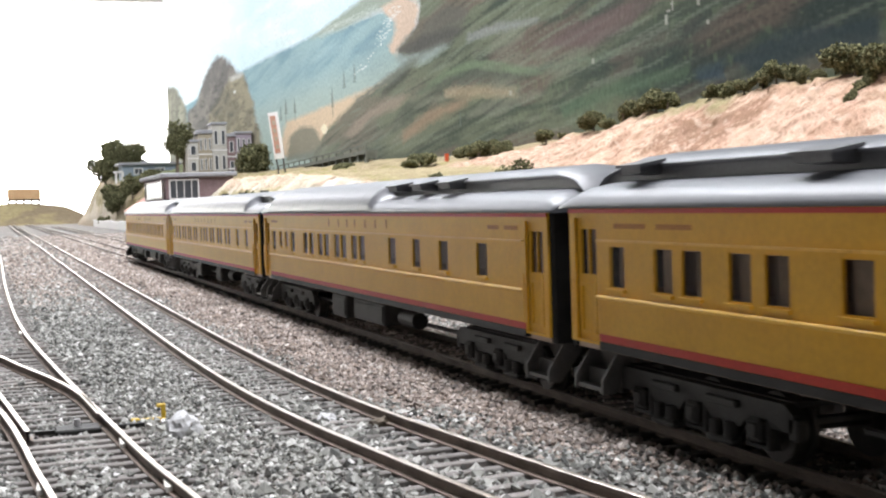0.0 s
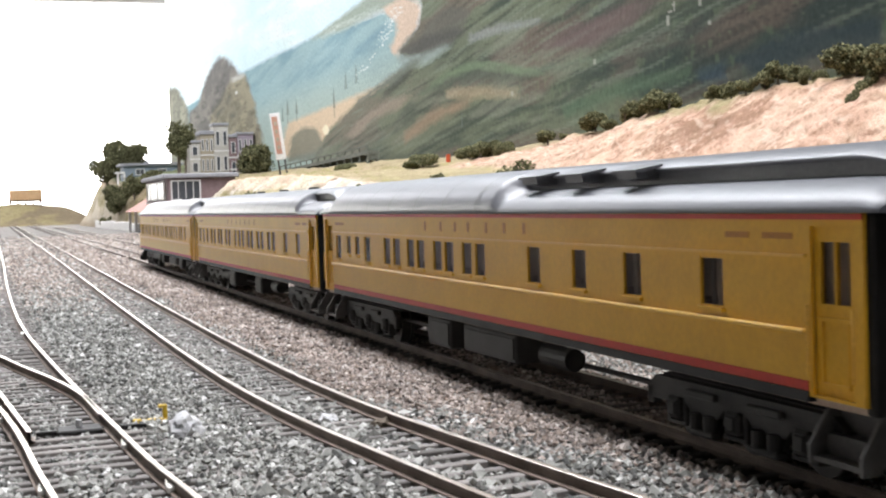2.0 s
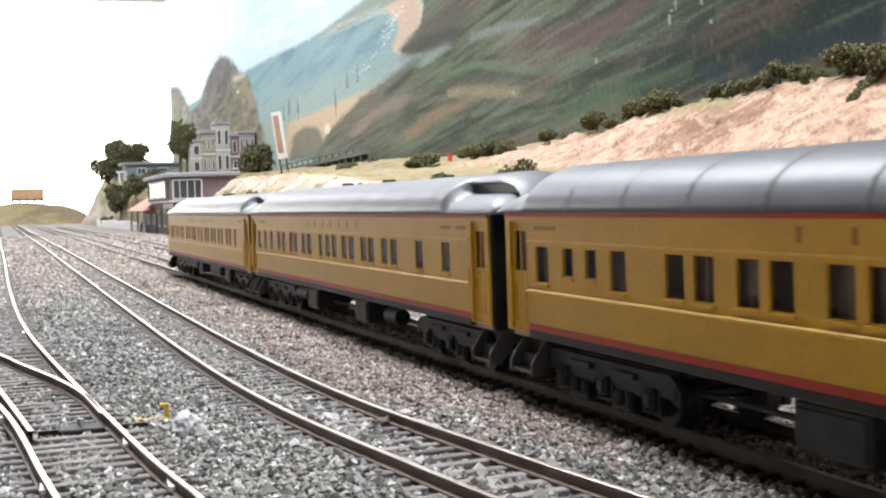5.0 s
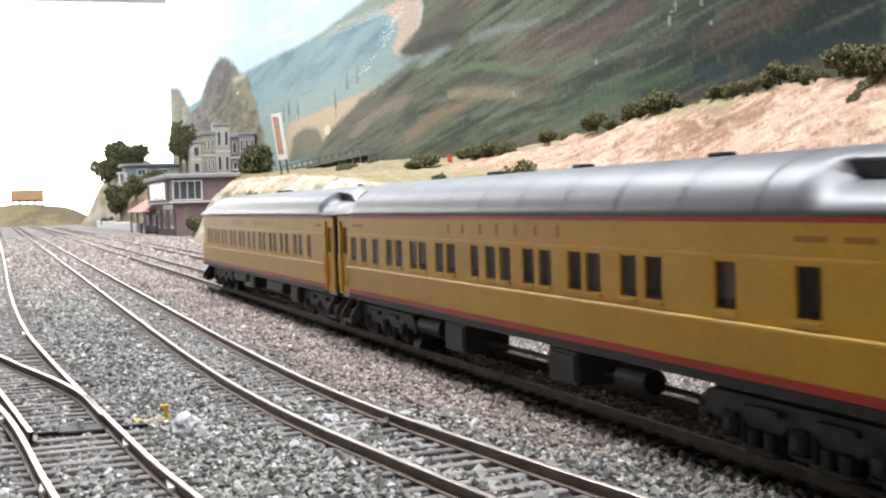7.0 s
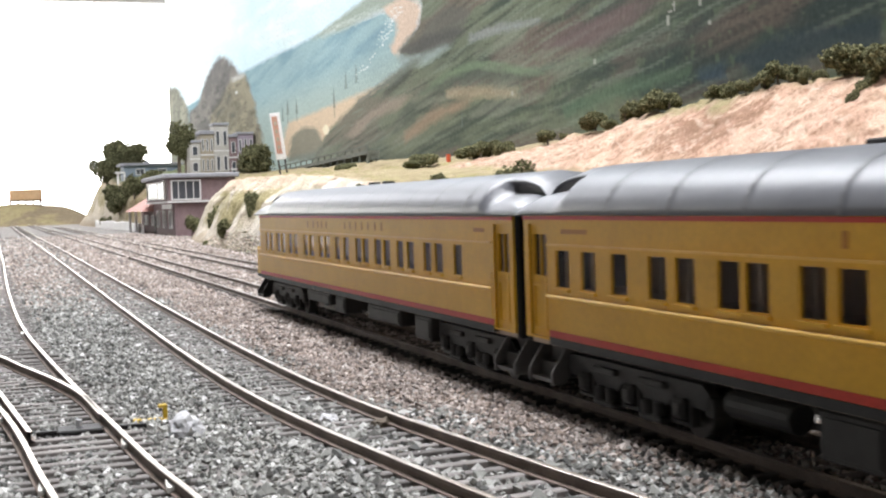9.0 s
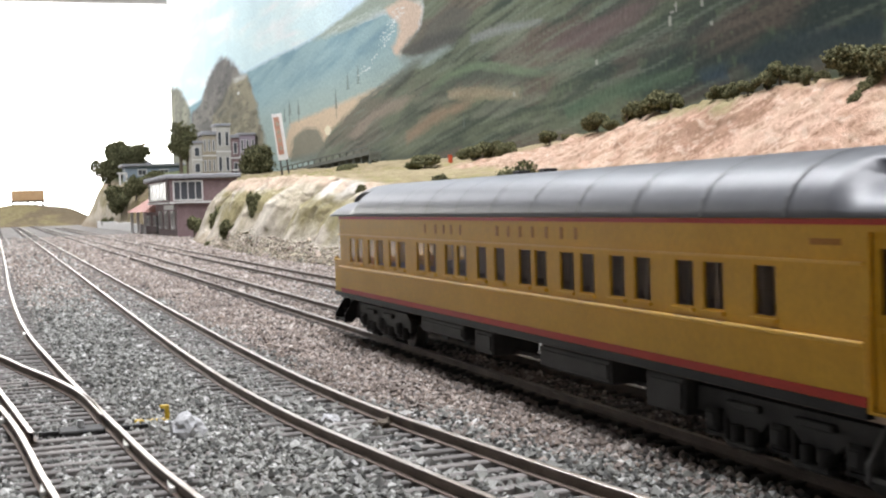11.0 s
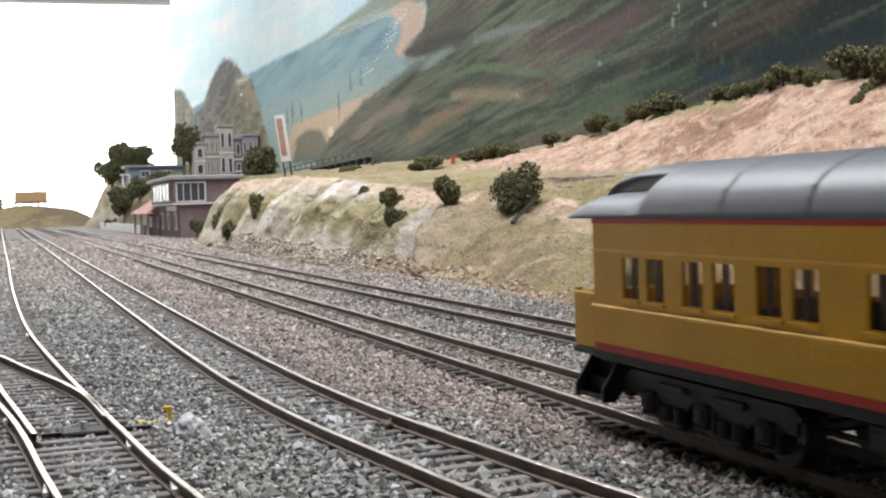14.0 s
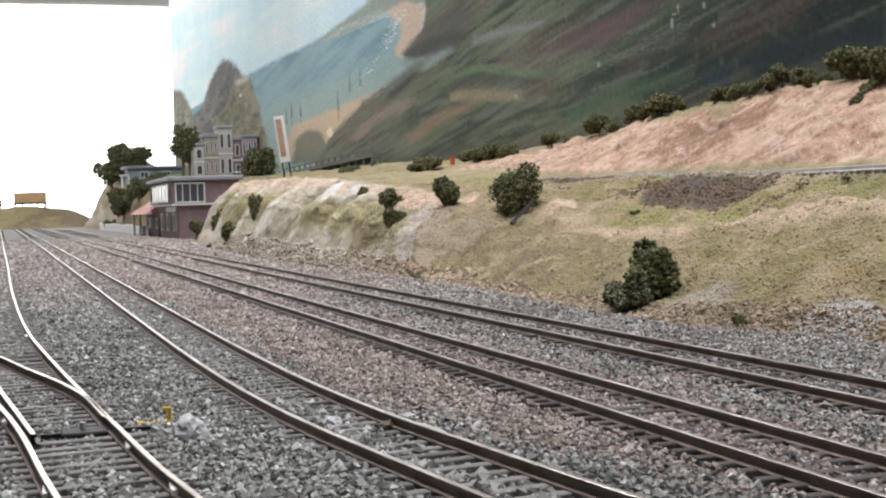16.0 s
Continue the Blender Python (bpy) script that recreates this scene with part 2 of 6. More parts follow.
def sheet(xs, ys, zfun):
    X, Y = np.meshgrid(xs, ys)
    Z = zfun(X, Y)
    k, j = len(xs), len(ys)
    idx = np.arange(k * j).reshape(j, k)
    f = np.stack([idx[:-1, :-1], idx[:-1, 1:], idx[1:, 1:], idx[1:, :-1]], -1).reshape(-1, 4)
    return np.stack([X, Y, Z], -1).reshape(-1, 3), f


def yard_height(x, y):
    return GROUND + 0.0011 * (fractal(x * 60, y * 60, 1) - 0.5)


v, f = sheet(np.linspace(-0.9, 0.5, 141), np.concatenate([np.linspace(-0.5, 1.2, 340), np.linspace(1.21, 6.2, 200)]), yard_height)
ground = tagged(new("ground", raw("ground", v, f, M["ballast"], True)), "grey and brown ballasted yard ground", "ground", kind="structure")


# ---------------------------------------------------------------- tracks
def curve_of(points, step_len=0.01):
    """Points (x, y) along a smooth line through the given ones, evenly spaced."""
    p = np.array(points, float)
    ys = np.arange(p[0, 1], p[-1, 1], step_len)
    # a monotone cubic through the points
    h, d = np.diff(p[:, 1]), np.diff(p[:, 0]) / np.diff(p[:, 1])
    m = np.concatenate([[d[0]], [(0 if a * b < 0 else (a + b) / 2) for a, b in zip(d[:-1], d[1:])], [d[-1]]])
    i = np.clip(np.searchsorted(p[:, 1], ys, side="right") - 1, 0, len(h) - 1)
    t = (ys - p[i, 1]) / h[i]
    xs = ((2 * t ** 3 - 3 * t ** 2 + 1) * p[i, 0] + (t ** 3 - 2 * t ** 2 + t) * h[i] * m[i]
          + (-2 * t ** 3 + 3 * t ** 2) * p[i + 1, 0] + (t ** 3 - t ** 2) * h[i] * m[i + 1])
    return np.stack([xs, ys], 1)


RAIL = [(-0.0011, -0.0024), (0.0011, -0.0024), (0.0011, -0.0021), (0.0003, -0.0018), (0.0003, -0.0008), (0.00056, -0.0006),
        (0.00056, -0.0001), (0.0004, 0.0), (-0.0004, 0.0), (-0.00056, -0.0001), (-0.00056, -0.0006), (-0.0003, -0.0008),
        (-0.0003, -0.0018), (-0.0011, -0.0021)]


def rail_bar(line, parent, lift=0.0, name="rail", head="rail_top", web="rail_side"):
    """One rail drawn along a line, with a bright head and rusty sides."""
    d = np.gradient(line, axis=0)
    d /= np.linalg.norm(d, axis=1)[:, None]
    nx = np.stack([d[:, 1], -d[:, 0]], 1)
    k = len(RAIL)
    v = np.array([(p[0] + q[0] * a, p[1] + q[1] * a, z + lift) for p, q in zip(line, nx) for a, z in RAIL])
    i = np.arange(len(line) - 1)[:, None] * k + np.arange(k)[None]
    j = np.arange(len(line) - 1)[:, None] * k + (np.arange(k)[None] + 1) % k
    f = np.stack([i, j, j + k, i + k], -1).reshape(-1, 4)
    me = raw(name, v, f, M[web])
    me.materials.append(M[head])
    me.polygons.foreach_set("material_index", np.tile(np.isin(np.arange(k), (6, 7, 8)).astype(np.int32), len(line) - 1))
    ob = new(name, me)
    ob.parent = parent
    return ob


def shifted(line, a):
    d = np.gradient(line, axis=0)
    d /= np.linalg.norm(d, axis=1)[:, None]
    return line + np.stack([d[:, 1], -d[:, 0]], 1) * a


GAUGE = 0.0089


def tie_mesh(length, name="tie", material="tie", top=-0.0023):
    bm = boxes((-length / 2, length / 2, -0.00125, 0.00125, -0.0040, top), bevel=0.0002)
    me = bpy.data.meshes.new(name)
    bm.to_mesh(me)
    bm.free()
    me.materials.append(M[material])
    return me


TIE, TIE_DARK = tie_mesh(0.030), tie_mesh(0.028, material="tie_dark", top=-0.0019)


def lay_ties(line, parent, near, lift=0.0, pitch=0.0066, seed=1, skip=(), mesh=None):
    """Single ties along the nearest stretch, the far ones joined."""
    rng = random.Random(seed)
    seg = np.linalg.norm(np.diff(line, axis=0), axis=1)
    s = np.concatenate([[0], np.cumsum(seg)])
    far_v, far_f = [], []
    cube = np.array([(x, y, z) for z in (-0.004, -0.0023) for y in (-0.00125, 0.00125) for x in (-0.015, 0.015)])
    quads = np.array([(4, 5, 7, 6), (0, 1, 5, 4), (3, 2, 6, 7), (1, 3, 7, 5), (2, 0, 4, 6)])
    for k in np.arange(0.002, s[-1], pitch):
        x, y = np.interp(k, s, line[:, 0]), np.interp(k, s, line[:, 1])
        x2, y2 = np.interp(k + 0.004, s, line[:, 0]), np.interp(k + 0.004, s, line[:, 1])
        ang = math.degrees(math.atan2(y2 - y, x2 - x)) - 90 + rng.uniform(-1.2, 1.2)
        x += rng.uniform(-0.0006, 0.0006)
        if any(a < y < b for a, b in skip):
            continue
        m = pose(x, y, lift + rng.uniform(-0.0002, 0.0001), 0, 0, ang)
        if near[0] < y < near[1]:
            share("tie", mesh or TIE, parent, m)
        else:
            far_f.append(quads + 8 * len(far_v))
            far_v.append(np.array([m @ Vector(c) for c in cube]))
    if far_v:
        ob = new("far_ties", raw("far_ties", np.concatenate(far_v), np.concatenate(far_f), M["tie_far"]))
        ob.parent = parent
        ob["kind"] = "stuff"


def track(name, points, label, near, seed, head="rail_top"):
    t = holder(name, (0, 0, 0), label, "track", "yard tracks", "structure")
    line = curve_of(points)
    rail_bar(shifted(line, GAUGE), t, head=head)
    rail_bar(shifted(line, -GAUGE), t, head=head)
    lay_ties(line, t, near, seed=seed, mesh=TIE_DARK if head == "rail_dull" else TIE)
    return t


LINE_B = [(-0.020, 0.0), (-0.0335, 0.11), (-0.0490, 0.21), (-0.0540, 0.25), (-0.0595, 0.30), (-0.0625, 0.35), (-0.0640, 0.42),
          (-0.0644, 0.55), (-0.0638, 0.9), (-0.063, 1.3), (-0.062, 3.0), (-0.062, 5.9)]
track("track_siding", LINE_B, "siding track with bright worn rails in grey ballast", (0.12, 1.9), 1)
track("track_main", [(0, -0.8), (0, 0.5), (0, 2), (0, 5.9)], "main line track with brown rails under the train", (0.12, 2.0), 2, "rail_dull")
track("track_rear", [(0.052, -0.5), (0.052, 0.5), (0.052, 1.0), (0.053, 2.0), (0.055, 4.2)], "rear track with brown rails at the foot of the bluff", (0.15, 2.0), 3, "rail_dull")

# the turnout
MAIN_RIGHT = [(-0.086, 0.10), (-0.0955, 0.20), (-0.0980, 0.237), (-0.1005, 0.262), (-0.1040, 0.314), (-0.1070, 0.362), (-0.1110, 0.432), (-0.1160, 0.542),
              (-0.1190, 0.75), (-0.1195, 1.25), (-0.121, 2.1), (-0.123, 5.9)]
LEFT_STOCK = [(-0.104, 0.10), (-0.1145, 0.20), (-0.1180, 0.247), (-0.1196, 0.269), (-0.1212, 0.296), (-0.1232, 0.323), (-0.1262, 0.352), (-0.1310, 0.392),
              (-0.1370, 0.430), (-0.1460, 0.475), (-0.165, 0.555), (-0.20, 0.68), (-0.30, 1.0)]
LEFT_POINT = [(-0.1200, 0.309), (-0.1230, 0.345), (-0.1262, 0.383), (-0.1298, 0.445), (-0.1338, 0.545), (-0.1368, 0.75), (-0.1373, 1.25), (-0.139, 2.1), (-0.141, 5.9)]
RIGHT_POINT = [(-0.1052, 0.325), (-0.1072, 0.360), (-0.1120, 0.392), (-0.1190, 0.426), (-0.1265, 0.466), (-0.146, 0.545), (-0.18, 0.67), (-0.28, 1.0)]
turnout = holder("track_turnout", (0, 0, 0), "turnout with curved point rails and long ties", "track", "yard tracks", "structure")
for pts, nm in ((MAIN_RIGHT, "stock_rail"), (LEFT_STOCK, "stock_rail"), (LEFT_POINT, "point_rail"), (RIGHT_POINT, "point_rail")):
    rail_bar(curve_of(pts), turnout, name=nm)
mid = shifted(curve_of(MAIN_RIGHT), -GAUGE)
lay_ties(mid, turnout, (0.12, 1.6), seed=4, skip=((0.312, 0.328),))
div = shifted(curve_of([p for p in LEFT_STOCK if p[1] > 0.38]), GAUGE)
lay_ties(div, turnout, (0.42, 1.0), seed=5)
# ---------------------------------------------------------------- the scenery behind the tracks
# each row: y, then x and z at the foot, half way, crest, back, edge of the upper track bed (both sides), ridge, wall
PROFILE = [
    (-0.6, .118, -.005, .150, .016, .200, .037, .240, .037, .280, .050, .322, .051, .400, .100, .50, .112),
    (0.38, .118, -.005, .150, .018, .200, .040, .235, .036, .280, .050, .322, .051, .400, .102, .50, .112),
    (0.45, .094, -.005, .135, .015, .195, .037, .235, .033, .280, .051, .322, .052, .400, .103, .50, .112),
    (0.52, .094, -.005, .135, .014, .192, .034, .235, .033, .280, .051, .322, .052, .400, .105, .50, .115),
    (0.59, .098, -.005, .135, .011, .190, .024, .235, .031, .280, .052, .322, .053, .400, .107, .50, .118),
    (0.68, .106, -.005, .140, .011, .190, .022, .235, .036, .280, .054, .322, .055, .400, .110, .50, .124),
    (0.80, .114, -.005, .145, .018, .185, .036, .235, .047, .280, .056, .322, .057, .400, .113, .50, .126),
    (0.90, .110, -.005, .128, .026, .168, .045, .235, .053, .280, .058, .322, .059, .400, .114, .50, .126),
    (1.02, .100, -.005, .122, .034, .160, .056, .235, .058, .280, .060, .322, .061, .400, .110, .50, .120),
    (1.20, .097, -.005, .120, .043, .156, .067, .235, .068, .280, .069, .322, .070, .400, .096, .50, .112),
    (1.33, .097, -.005, .120, .047, .158, .072, .235, .073, .280, .074, .322, .076, .400, .090, .50, .108),
    (1.60, .110, -.005, .134, .049, .170, .076, .235, .078, .280, .080, .322, .082, .400, .088, .50, .102),
    (1.85, .128, -.005, .150, .051, .184, .079, .240, .080, .280, .083, .322, .086, .400, .092, .50, .104),
    (1.99, .150, -.005, .190, .045, .230, .078, .260, .082, .290, .085, .330, .089, .400, .096, .50, .108),
    (2.12, .250, -.005, .256, .040, .265, .080, .275, .083, .300, .087, .340, .092, .400, .100, .50, .112),
    (2.75, .250, -.005, .256, .040, .265, .080, .290, .088, .310, .092, .340, .098, .400, .108, .50, .120),
    (3.30, .205, -.005, .230, .070, .260, .098, .300, .110, .340, .115, .370, .120, .400, .124, .50, .128),
    (3.75, .165, -.005, .175, .060, .215, .120, .260, .140, .300, .148, .340, .152, .400, .155, .50, .160),
    (4.20, .150, -.005, .165, .090, .200, .150, .240, .166, .300, .172, .340, .175, .400, .178, .50, .180),
    (4.70, .150, -.005, .185, .090, .220, .140, .260, .150, .300, .155, .340, .160, .400, .165, .50, .170),
    (5.20, .190, -.005, .230, .030, .280, .050, .320, .060, .350, .065, .380, .070, .420, .075, .50, .080),
    (5.60, .250, -.005, .300, .010, .340, .015, .360, .020, .380, .020, .400, .020, .430, .020, .50, .020)]


def profile_at(y):
    ys = [r[0] for r in PROFILE]
    return np.array([np.interp(y, ys, [r[k] for r in PROFILE]) for k in range(1, 17)])


def land(xs_unit, ys):
    """Points of the land: xs_unit from 0 at the foot to 7 at the wall."""
    rows = []
    for y in ys:
        p = profile_at(y)
        rows.append((np.interp(xs_unit, range(8), p[0::2]), np.interp(xs_unit, range(8), p[1::2])))
    X, Z = np.array([r[0] for r in rows]), np.array([r[1] for r in rows])
    return X, Z


UNIT = np.concatenate([np.linspace(-0.12, 2, 66), np.linspace(2.03, 4, 50), np.linspace(4.05, 5, 8), np.linspace(5.03, 6, 36), np.linspace(6.1, 7, 10)])
LY = np.concatenate([np.linspace(0.0, 0.3, 40), np.arange(0.303, 1.1, 0.003), np.arange(1.1, 2.1, 0.0035), np.arange(2.1, 5.6, 0.02)])
U, LYY = np.meshgrid(UNIT, LY)
LX, LZ = land(UNIT, LY)
LZ = np.where(U < 0, -0.006, LZ)
face = step(U, 0.05, 0.4) * (1 - step(U, 1.9, 2.7))
rocky = step(LYY, 0.84, 0.94) * (1 - step(LYY, 1.95, 2.05)) + 0.8 * step(LYY, 3.4, 3.7)
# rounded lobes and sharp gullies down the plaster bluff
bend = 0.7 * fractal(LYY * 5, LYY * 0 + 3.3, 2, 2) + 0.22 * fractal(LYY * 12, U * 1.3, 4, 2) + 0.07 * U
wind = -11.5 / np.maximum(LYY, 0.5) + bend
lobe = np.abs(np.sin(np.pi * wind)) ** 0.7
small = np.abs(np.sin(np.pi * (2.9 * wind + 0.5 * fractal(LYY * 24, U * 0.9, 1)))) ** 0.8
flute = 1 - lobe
lean = LYY + 0.03 * U
LX += face * rocky * ((0.014 + 0.014 * step(LYY, 0.95, 1.4)) * flute + 0.003 * (1 - small) + 0.007 * (fractal(lean * 45, U * 0.9, 4) - 0.5) + 0.0035 * (fractal(LYY * 150, U * 9, 1) - 0.5))
LX += face * rocky * 0.004 * np.exp(-((U - 0.9) / 0.5) ** 2)
LZ += (1 - face * rocky) * step(U, 0.02, 0.3) * (0.009 * (fractal(LX * 18, LYY * 18, 3) - 0.5)) * (1 - 0.8 * step(U, 3.6, 4.0) * (1 - step(U, 5.0, 5.2)))
LZ += step(U, 0.02, 0.4) * (0.0060 * (fractal(LX * 110, LYY * 110, 5, 4) - 0.5) + 0.004 * (fractal(LX * 45, LYY * 45, 2, 3) - 0.5)) * (1 - 0.7 * step(U, 3.8, 4.0) * (1 - step(U, 5.0, 5.1)))
spur = np.exp(-((LYY - (0.790 + 0.045 * U)) / 0.016) ** 2) * step(U, 0.05, 0.3) * (1 - step(U, 1.7, 2.1))
LX -= spur * (0.010 + 0.006 * (fractal(LYY * 90, U * 5, 2, 3) - 0.5))
slope = step(U, 0.1, 0.5) * (1 - step(U, 2.2, 2.8)) * step(LYY, 0.36, 0.45) * (1 - step(LYY, 0.86, 0.95))
LZ += slope * (0.010 * (fractal(LX * 30 + 4, LYY * 26, 1, 4) - 0.5) + 0.0035 * (np.abs(fractal(LX * 90, LYY * 60, 4, 3) - 0.5)))
pinkface = step(U, 5.0, 5.15) * (1 - step(U, 5.9, 6.15))
LX += pinkface * (0.014 * (fractal(LYY * 16, U * 3, 1, 4) - 0.5) + 0.0045 * (fractal(LYY * 130 + 12 * U, U * 8, 3, 3) - 0.5) + 0.004 * (np.abs(fractal(LYY * 60 - 12 * U, U * 3, 2, 3) - 0.5)))
# colours of plaster, turf and soil, with flute shading painted into the bluff
soil, turf, moss = np.array((0.455, 0.362, 0.25)), np.array((0.36, 0.295, 0.178)), np.array((0.31, 0.266, 0.138))
cream, grey, pink, dark = np.array((0.66, 0.58, 0.45)), np.array((0.56, 0.50, 0.41)), np.array((0.58, 0.385, 0.29)), np.array((0.13, 0.10, 0.075))
n1, n2, n3 = fractal(LX * 22, LYY * 22, 1), fractal(LX * 60, LYY * 60, 3), fractal(LX * 200, LYY * 200, 2)
C = blend(np.zeros(LX.shape + (3,)) + soil, turf, step(0.55 * n1 + 0.45 * n2 + 0.5 * (n3 - 0.5), 0.34, 0.60))
C = blend(C, moss, step(0.6 * n2 + 0.4 * n3, 0.42, 0.64) * 0.75)
meadow = step(fractal(LX * 9 + 2, LYY * 9, 4) + 0.4 * (n2 - 0.5), 0.44, 0.60) * step(U, 1.9, 2.4)
C = blend(C, (0.33, 0.315, 0.135), meadow * step(n3 + 0.3 * n2, 0.45, 0.75) * 0.75)
crest = step(U, 1.7, 1.92) * (1 - step(U, 2.05, 2.35)) * step(fractal(LX * 30, LYY * 14, 4), 0.38, 0.5)
C = blend(C, (0.60, 0.46, 0.34), crest * (1 - step(LYY, 0.82, 0.9)) * 0.9)
mott = step(fractal(LX * 40, LYY * 30, 4) + 0.5 * (n3 - 0.5), 0.36, 0.60) * step(LYY, 0.36, 0.6) * (1 - step(LYY, 0.95, 1.05)) * (1 - step(U, 1.5, 2.3))
C = blend(C, (0.31, 0.255, 0.16), mott * 0.8)
C = blend(C, (0.24, 0.20, 0.12), step(fractal(LX * 90, LYY * 90, 1) + 0.4 * (n3 - 0.5), 0.60, 0.78) * 0.35)
brown = 0.8 * np.exp(-((LX - 0.268) / 0.010) ** 2 - ((LYY - 0.90) / 0.085) ** 2) + np.exp(-((LX - 0.255) / 0.022) ** 2 - ((LYY - 0.70) / 0.055) ** 2)
C = blend(C, dark + 0.05, step(brown + 0.4 * (n2 - 0.5), 0.3, 0.5))
bluffc = blend(np.zeros(LX.shape + (3,)) + cream, grey, step(fractal(lean * 14, U * 0.5, 5), 0.42, 0.6) * 0.8)
grassy = step(fractal(lean * 8 + 3, U * 0.9, 3) + 0.30 * (flute - 0.3) + 0.35 * (n2 - 0.5), 0.44, 0.56) * step(U, 0.25, 0.55) * (1 - step(U, 1.45, 1.75))
bluffc = blend(bluffc, (0.385, 0.335, 0.17), grassy * 0.85)
bluffc = blend(bluffc, (0.25, 0.215, 0.12), grassy * step(n3, 0.55, 0.75) * 0.6)
# shade of the flutes put into the plaster colour: dark gullies, pale lobe crests
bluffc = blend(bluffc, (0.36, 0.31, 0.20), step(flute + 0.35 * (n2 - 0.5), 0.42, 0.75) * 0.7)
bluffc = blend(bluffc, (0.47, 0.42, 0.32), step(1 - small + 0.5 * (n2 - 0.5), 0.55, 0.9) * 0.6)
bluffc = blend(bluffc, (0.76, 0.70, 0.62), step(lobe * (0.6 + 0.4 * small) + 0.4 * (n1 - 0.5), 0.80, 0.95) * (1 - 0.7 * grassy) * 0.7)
bluffc = blend(bluffc, (0.62, 0.56, 0.49), (1 - step(U + 0.7 * (n1 - 0.5), 0.3, 0.75)) * 0.75)
bluffc = blend(bluffc, (0.74, 0.57, 0.45), step(U + 0.9 * (n1 - 0.5), 1.50, 1.80) * 0.85)
bluffc = blend(bluffc, (0.80, 0.76, 0.72), step(U, 1.2, 1.7) * np.exp(-((LYY - 1.13) / 0.07) ** 2) * step(n2, 0.35, 0.55))
# deepest gullies painted darkest, again as shade
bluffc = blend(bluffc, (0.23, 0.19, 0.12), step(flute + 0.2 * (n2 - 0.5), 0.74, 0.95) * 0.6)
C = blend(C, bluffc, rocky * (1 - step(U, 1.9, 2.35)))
streak = np.exp(-((LYY - (0.834 + 0.037 * U)) / 0.024) ** 2) * (1 - step(U, 1.4, 2.0))
C = blend(C, (0.60, 0.53, 0.48), step(streak + 0.8 * (n2 - 0.5) + 0.4 * (n3 - 0.5), 0.30, 0.75) * 0.85)
rust = np.exp(-((LYY - (0.812 + 0.036 * U)) / 0.006) ** 2) * (1 - step(U, 0.9, 1.4))
C = blend(C, (0.46, 0.31, 0.23), step(rust + 0.5 * (n2 - 0.5), 0.4, 0.8) * 0.7)
C = blend(C, (0.43, 0.355, 0.27), step(spur + 0.5 * (n2 - 0.5), 0.35, 0.7) * 0.75)
foot = (1 - step(U + 0.35 * (n2 - 0.5), 0.12, 0.35))
C = blend(C, (0.39, 0.32, 0.24), foot * 0.8)
puddle = np.exp(-((LYY - 0.385) / 0.02) ** 2 - ((U - 0.25) / 0.3) ** 2)
C = blend(C, (0.5, 0.48, 0.46), step(puddle, 0.4, 0.6))
knob = np.exp(-((LYY - 0.815) / 0.035) ** 2 - ((U - 1.0) / 0.8) ** 2)
C = blend(C, (0.44, 0.36, 0.26), step(knob + 0.5 * (n1 - 0.5), 0.3, 0.7) * 0.75)
dust = np.exp(-((LYY - 0.458) / 0.022) ** 2 - ((U - 0.35) / 0.35) ** 2)
C = blend(C, (0.46, 0.405, 0.34), step(dust + 0.5 * (n2 - 0.5), 0.35, 0.6) * 0.8)
stain = np.exp(-((LYY - 0.402) / 0.010) ** 2 - ((U - 0.75) / 0.2) ** 2)
C = blend(C, (0.46, 0.27, 0.10), step(stain, 0.35, 0.7) * 0.2)
bed = step(U, 3.75, 4.0) * (1 - step(U, 4.95, 5.1)) * (1 - step(LYY, 0.9, 1.15))
C = blend(C, (0.30, 0.26, 0.21), bed * step(n3, 0.3, 0.6))
pinkc = blend(np.zeros(LX.shape + (3,)) + pink, (0.66, 0.48, 0.37), step(fractal(LYY * 30, U * 4, 2), 0.4, 0.65))
pinkc = blend(pinkc, (0.40, 0.25, 0.17), step(fractal(LYY * 90, U * 14, 4), 0.56, 0.70) * 0.6)
pinkc = blend(pinkc, (0.63, 0.46, 0.36), step(fractal(LYY * 12, U * 2, 5), 0.5, 0.65) * 0.5)
chip = step(fractal(LYY * 230 + 22 * U, U * 9, 2, 3) + 0.5 * np.exp(-((LYY - 0.88) / 0.05) ** 2 - ((U - 5.6) / 0.35) ** 2) - 0.1, 0.49, 0.62)
pinkc = blend(pinkc, (0.30, 0.18, 0.125), chip * 0.8)
pinkc = blend(pinkc, (0.70, 0.55, 0.45), step(fractal(LYY * 100 - 20 * U, U * 10, 5, 3), 0.62, 0.75) * 0.6)
patch = np.exp(-((LYY - 0.958) / 0.022) ** 2 - ((U - 0.75) / 0.55) ** 2)
C = blend(C, (0.30, 0.245, 0.16), step(patch + 0.6 * (n2 - 0.5) + 0.4 * (n3 - 0.5), 0.35, 0.6) * 0.8)
scree = step(fractal(LX * 70 + 5, LYY * 70, 2) + 0.5 * (n3 - 0.5), 0.52, 0.66) * (1 - step(U, 1.3, 1.8)) * step(LYY, 0.50, 0.58) * (1 - step(LYY, 0.78, 0.82))
C = blend(C, (0.25, 0.20, 0.135), scree * 0.65)
spot = np.exp(-((LYY - 0.788) / 0.016) ** 2 - ((U - 2.45) / 0.25) ** 2) + np.exp(-((LYY - 0.955) / 0.028) ** 2 - ((U - 1.85) / 0.35) ** 2) + np.exp(-((LYY - 0.892) / 0.016) ** 2 - ((U - 2.1) / 0.35) ** 2)
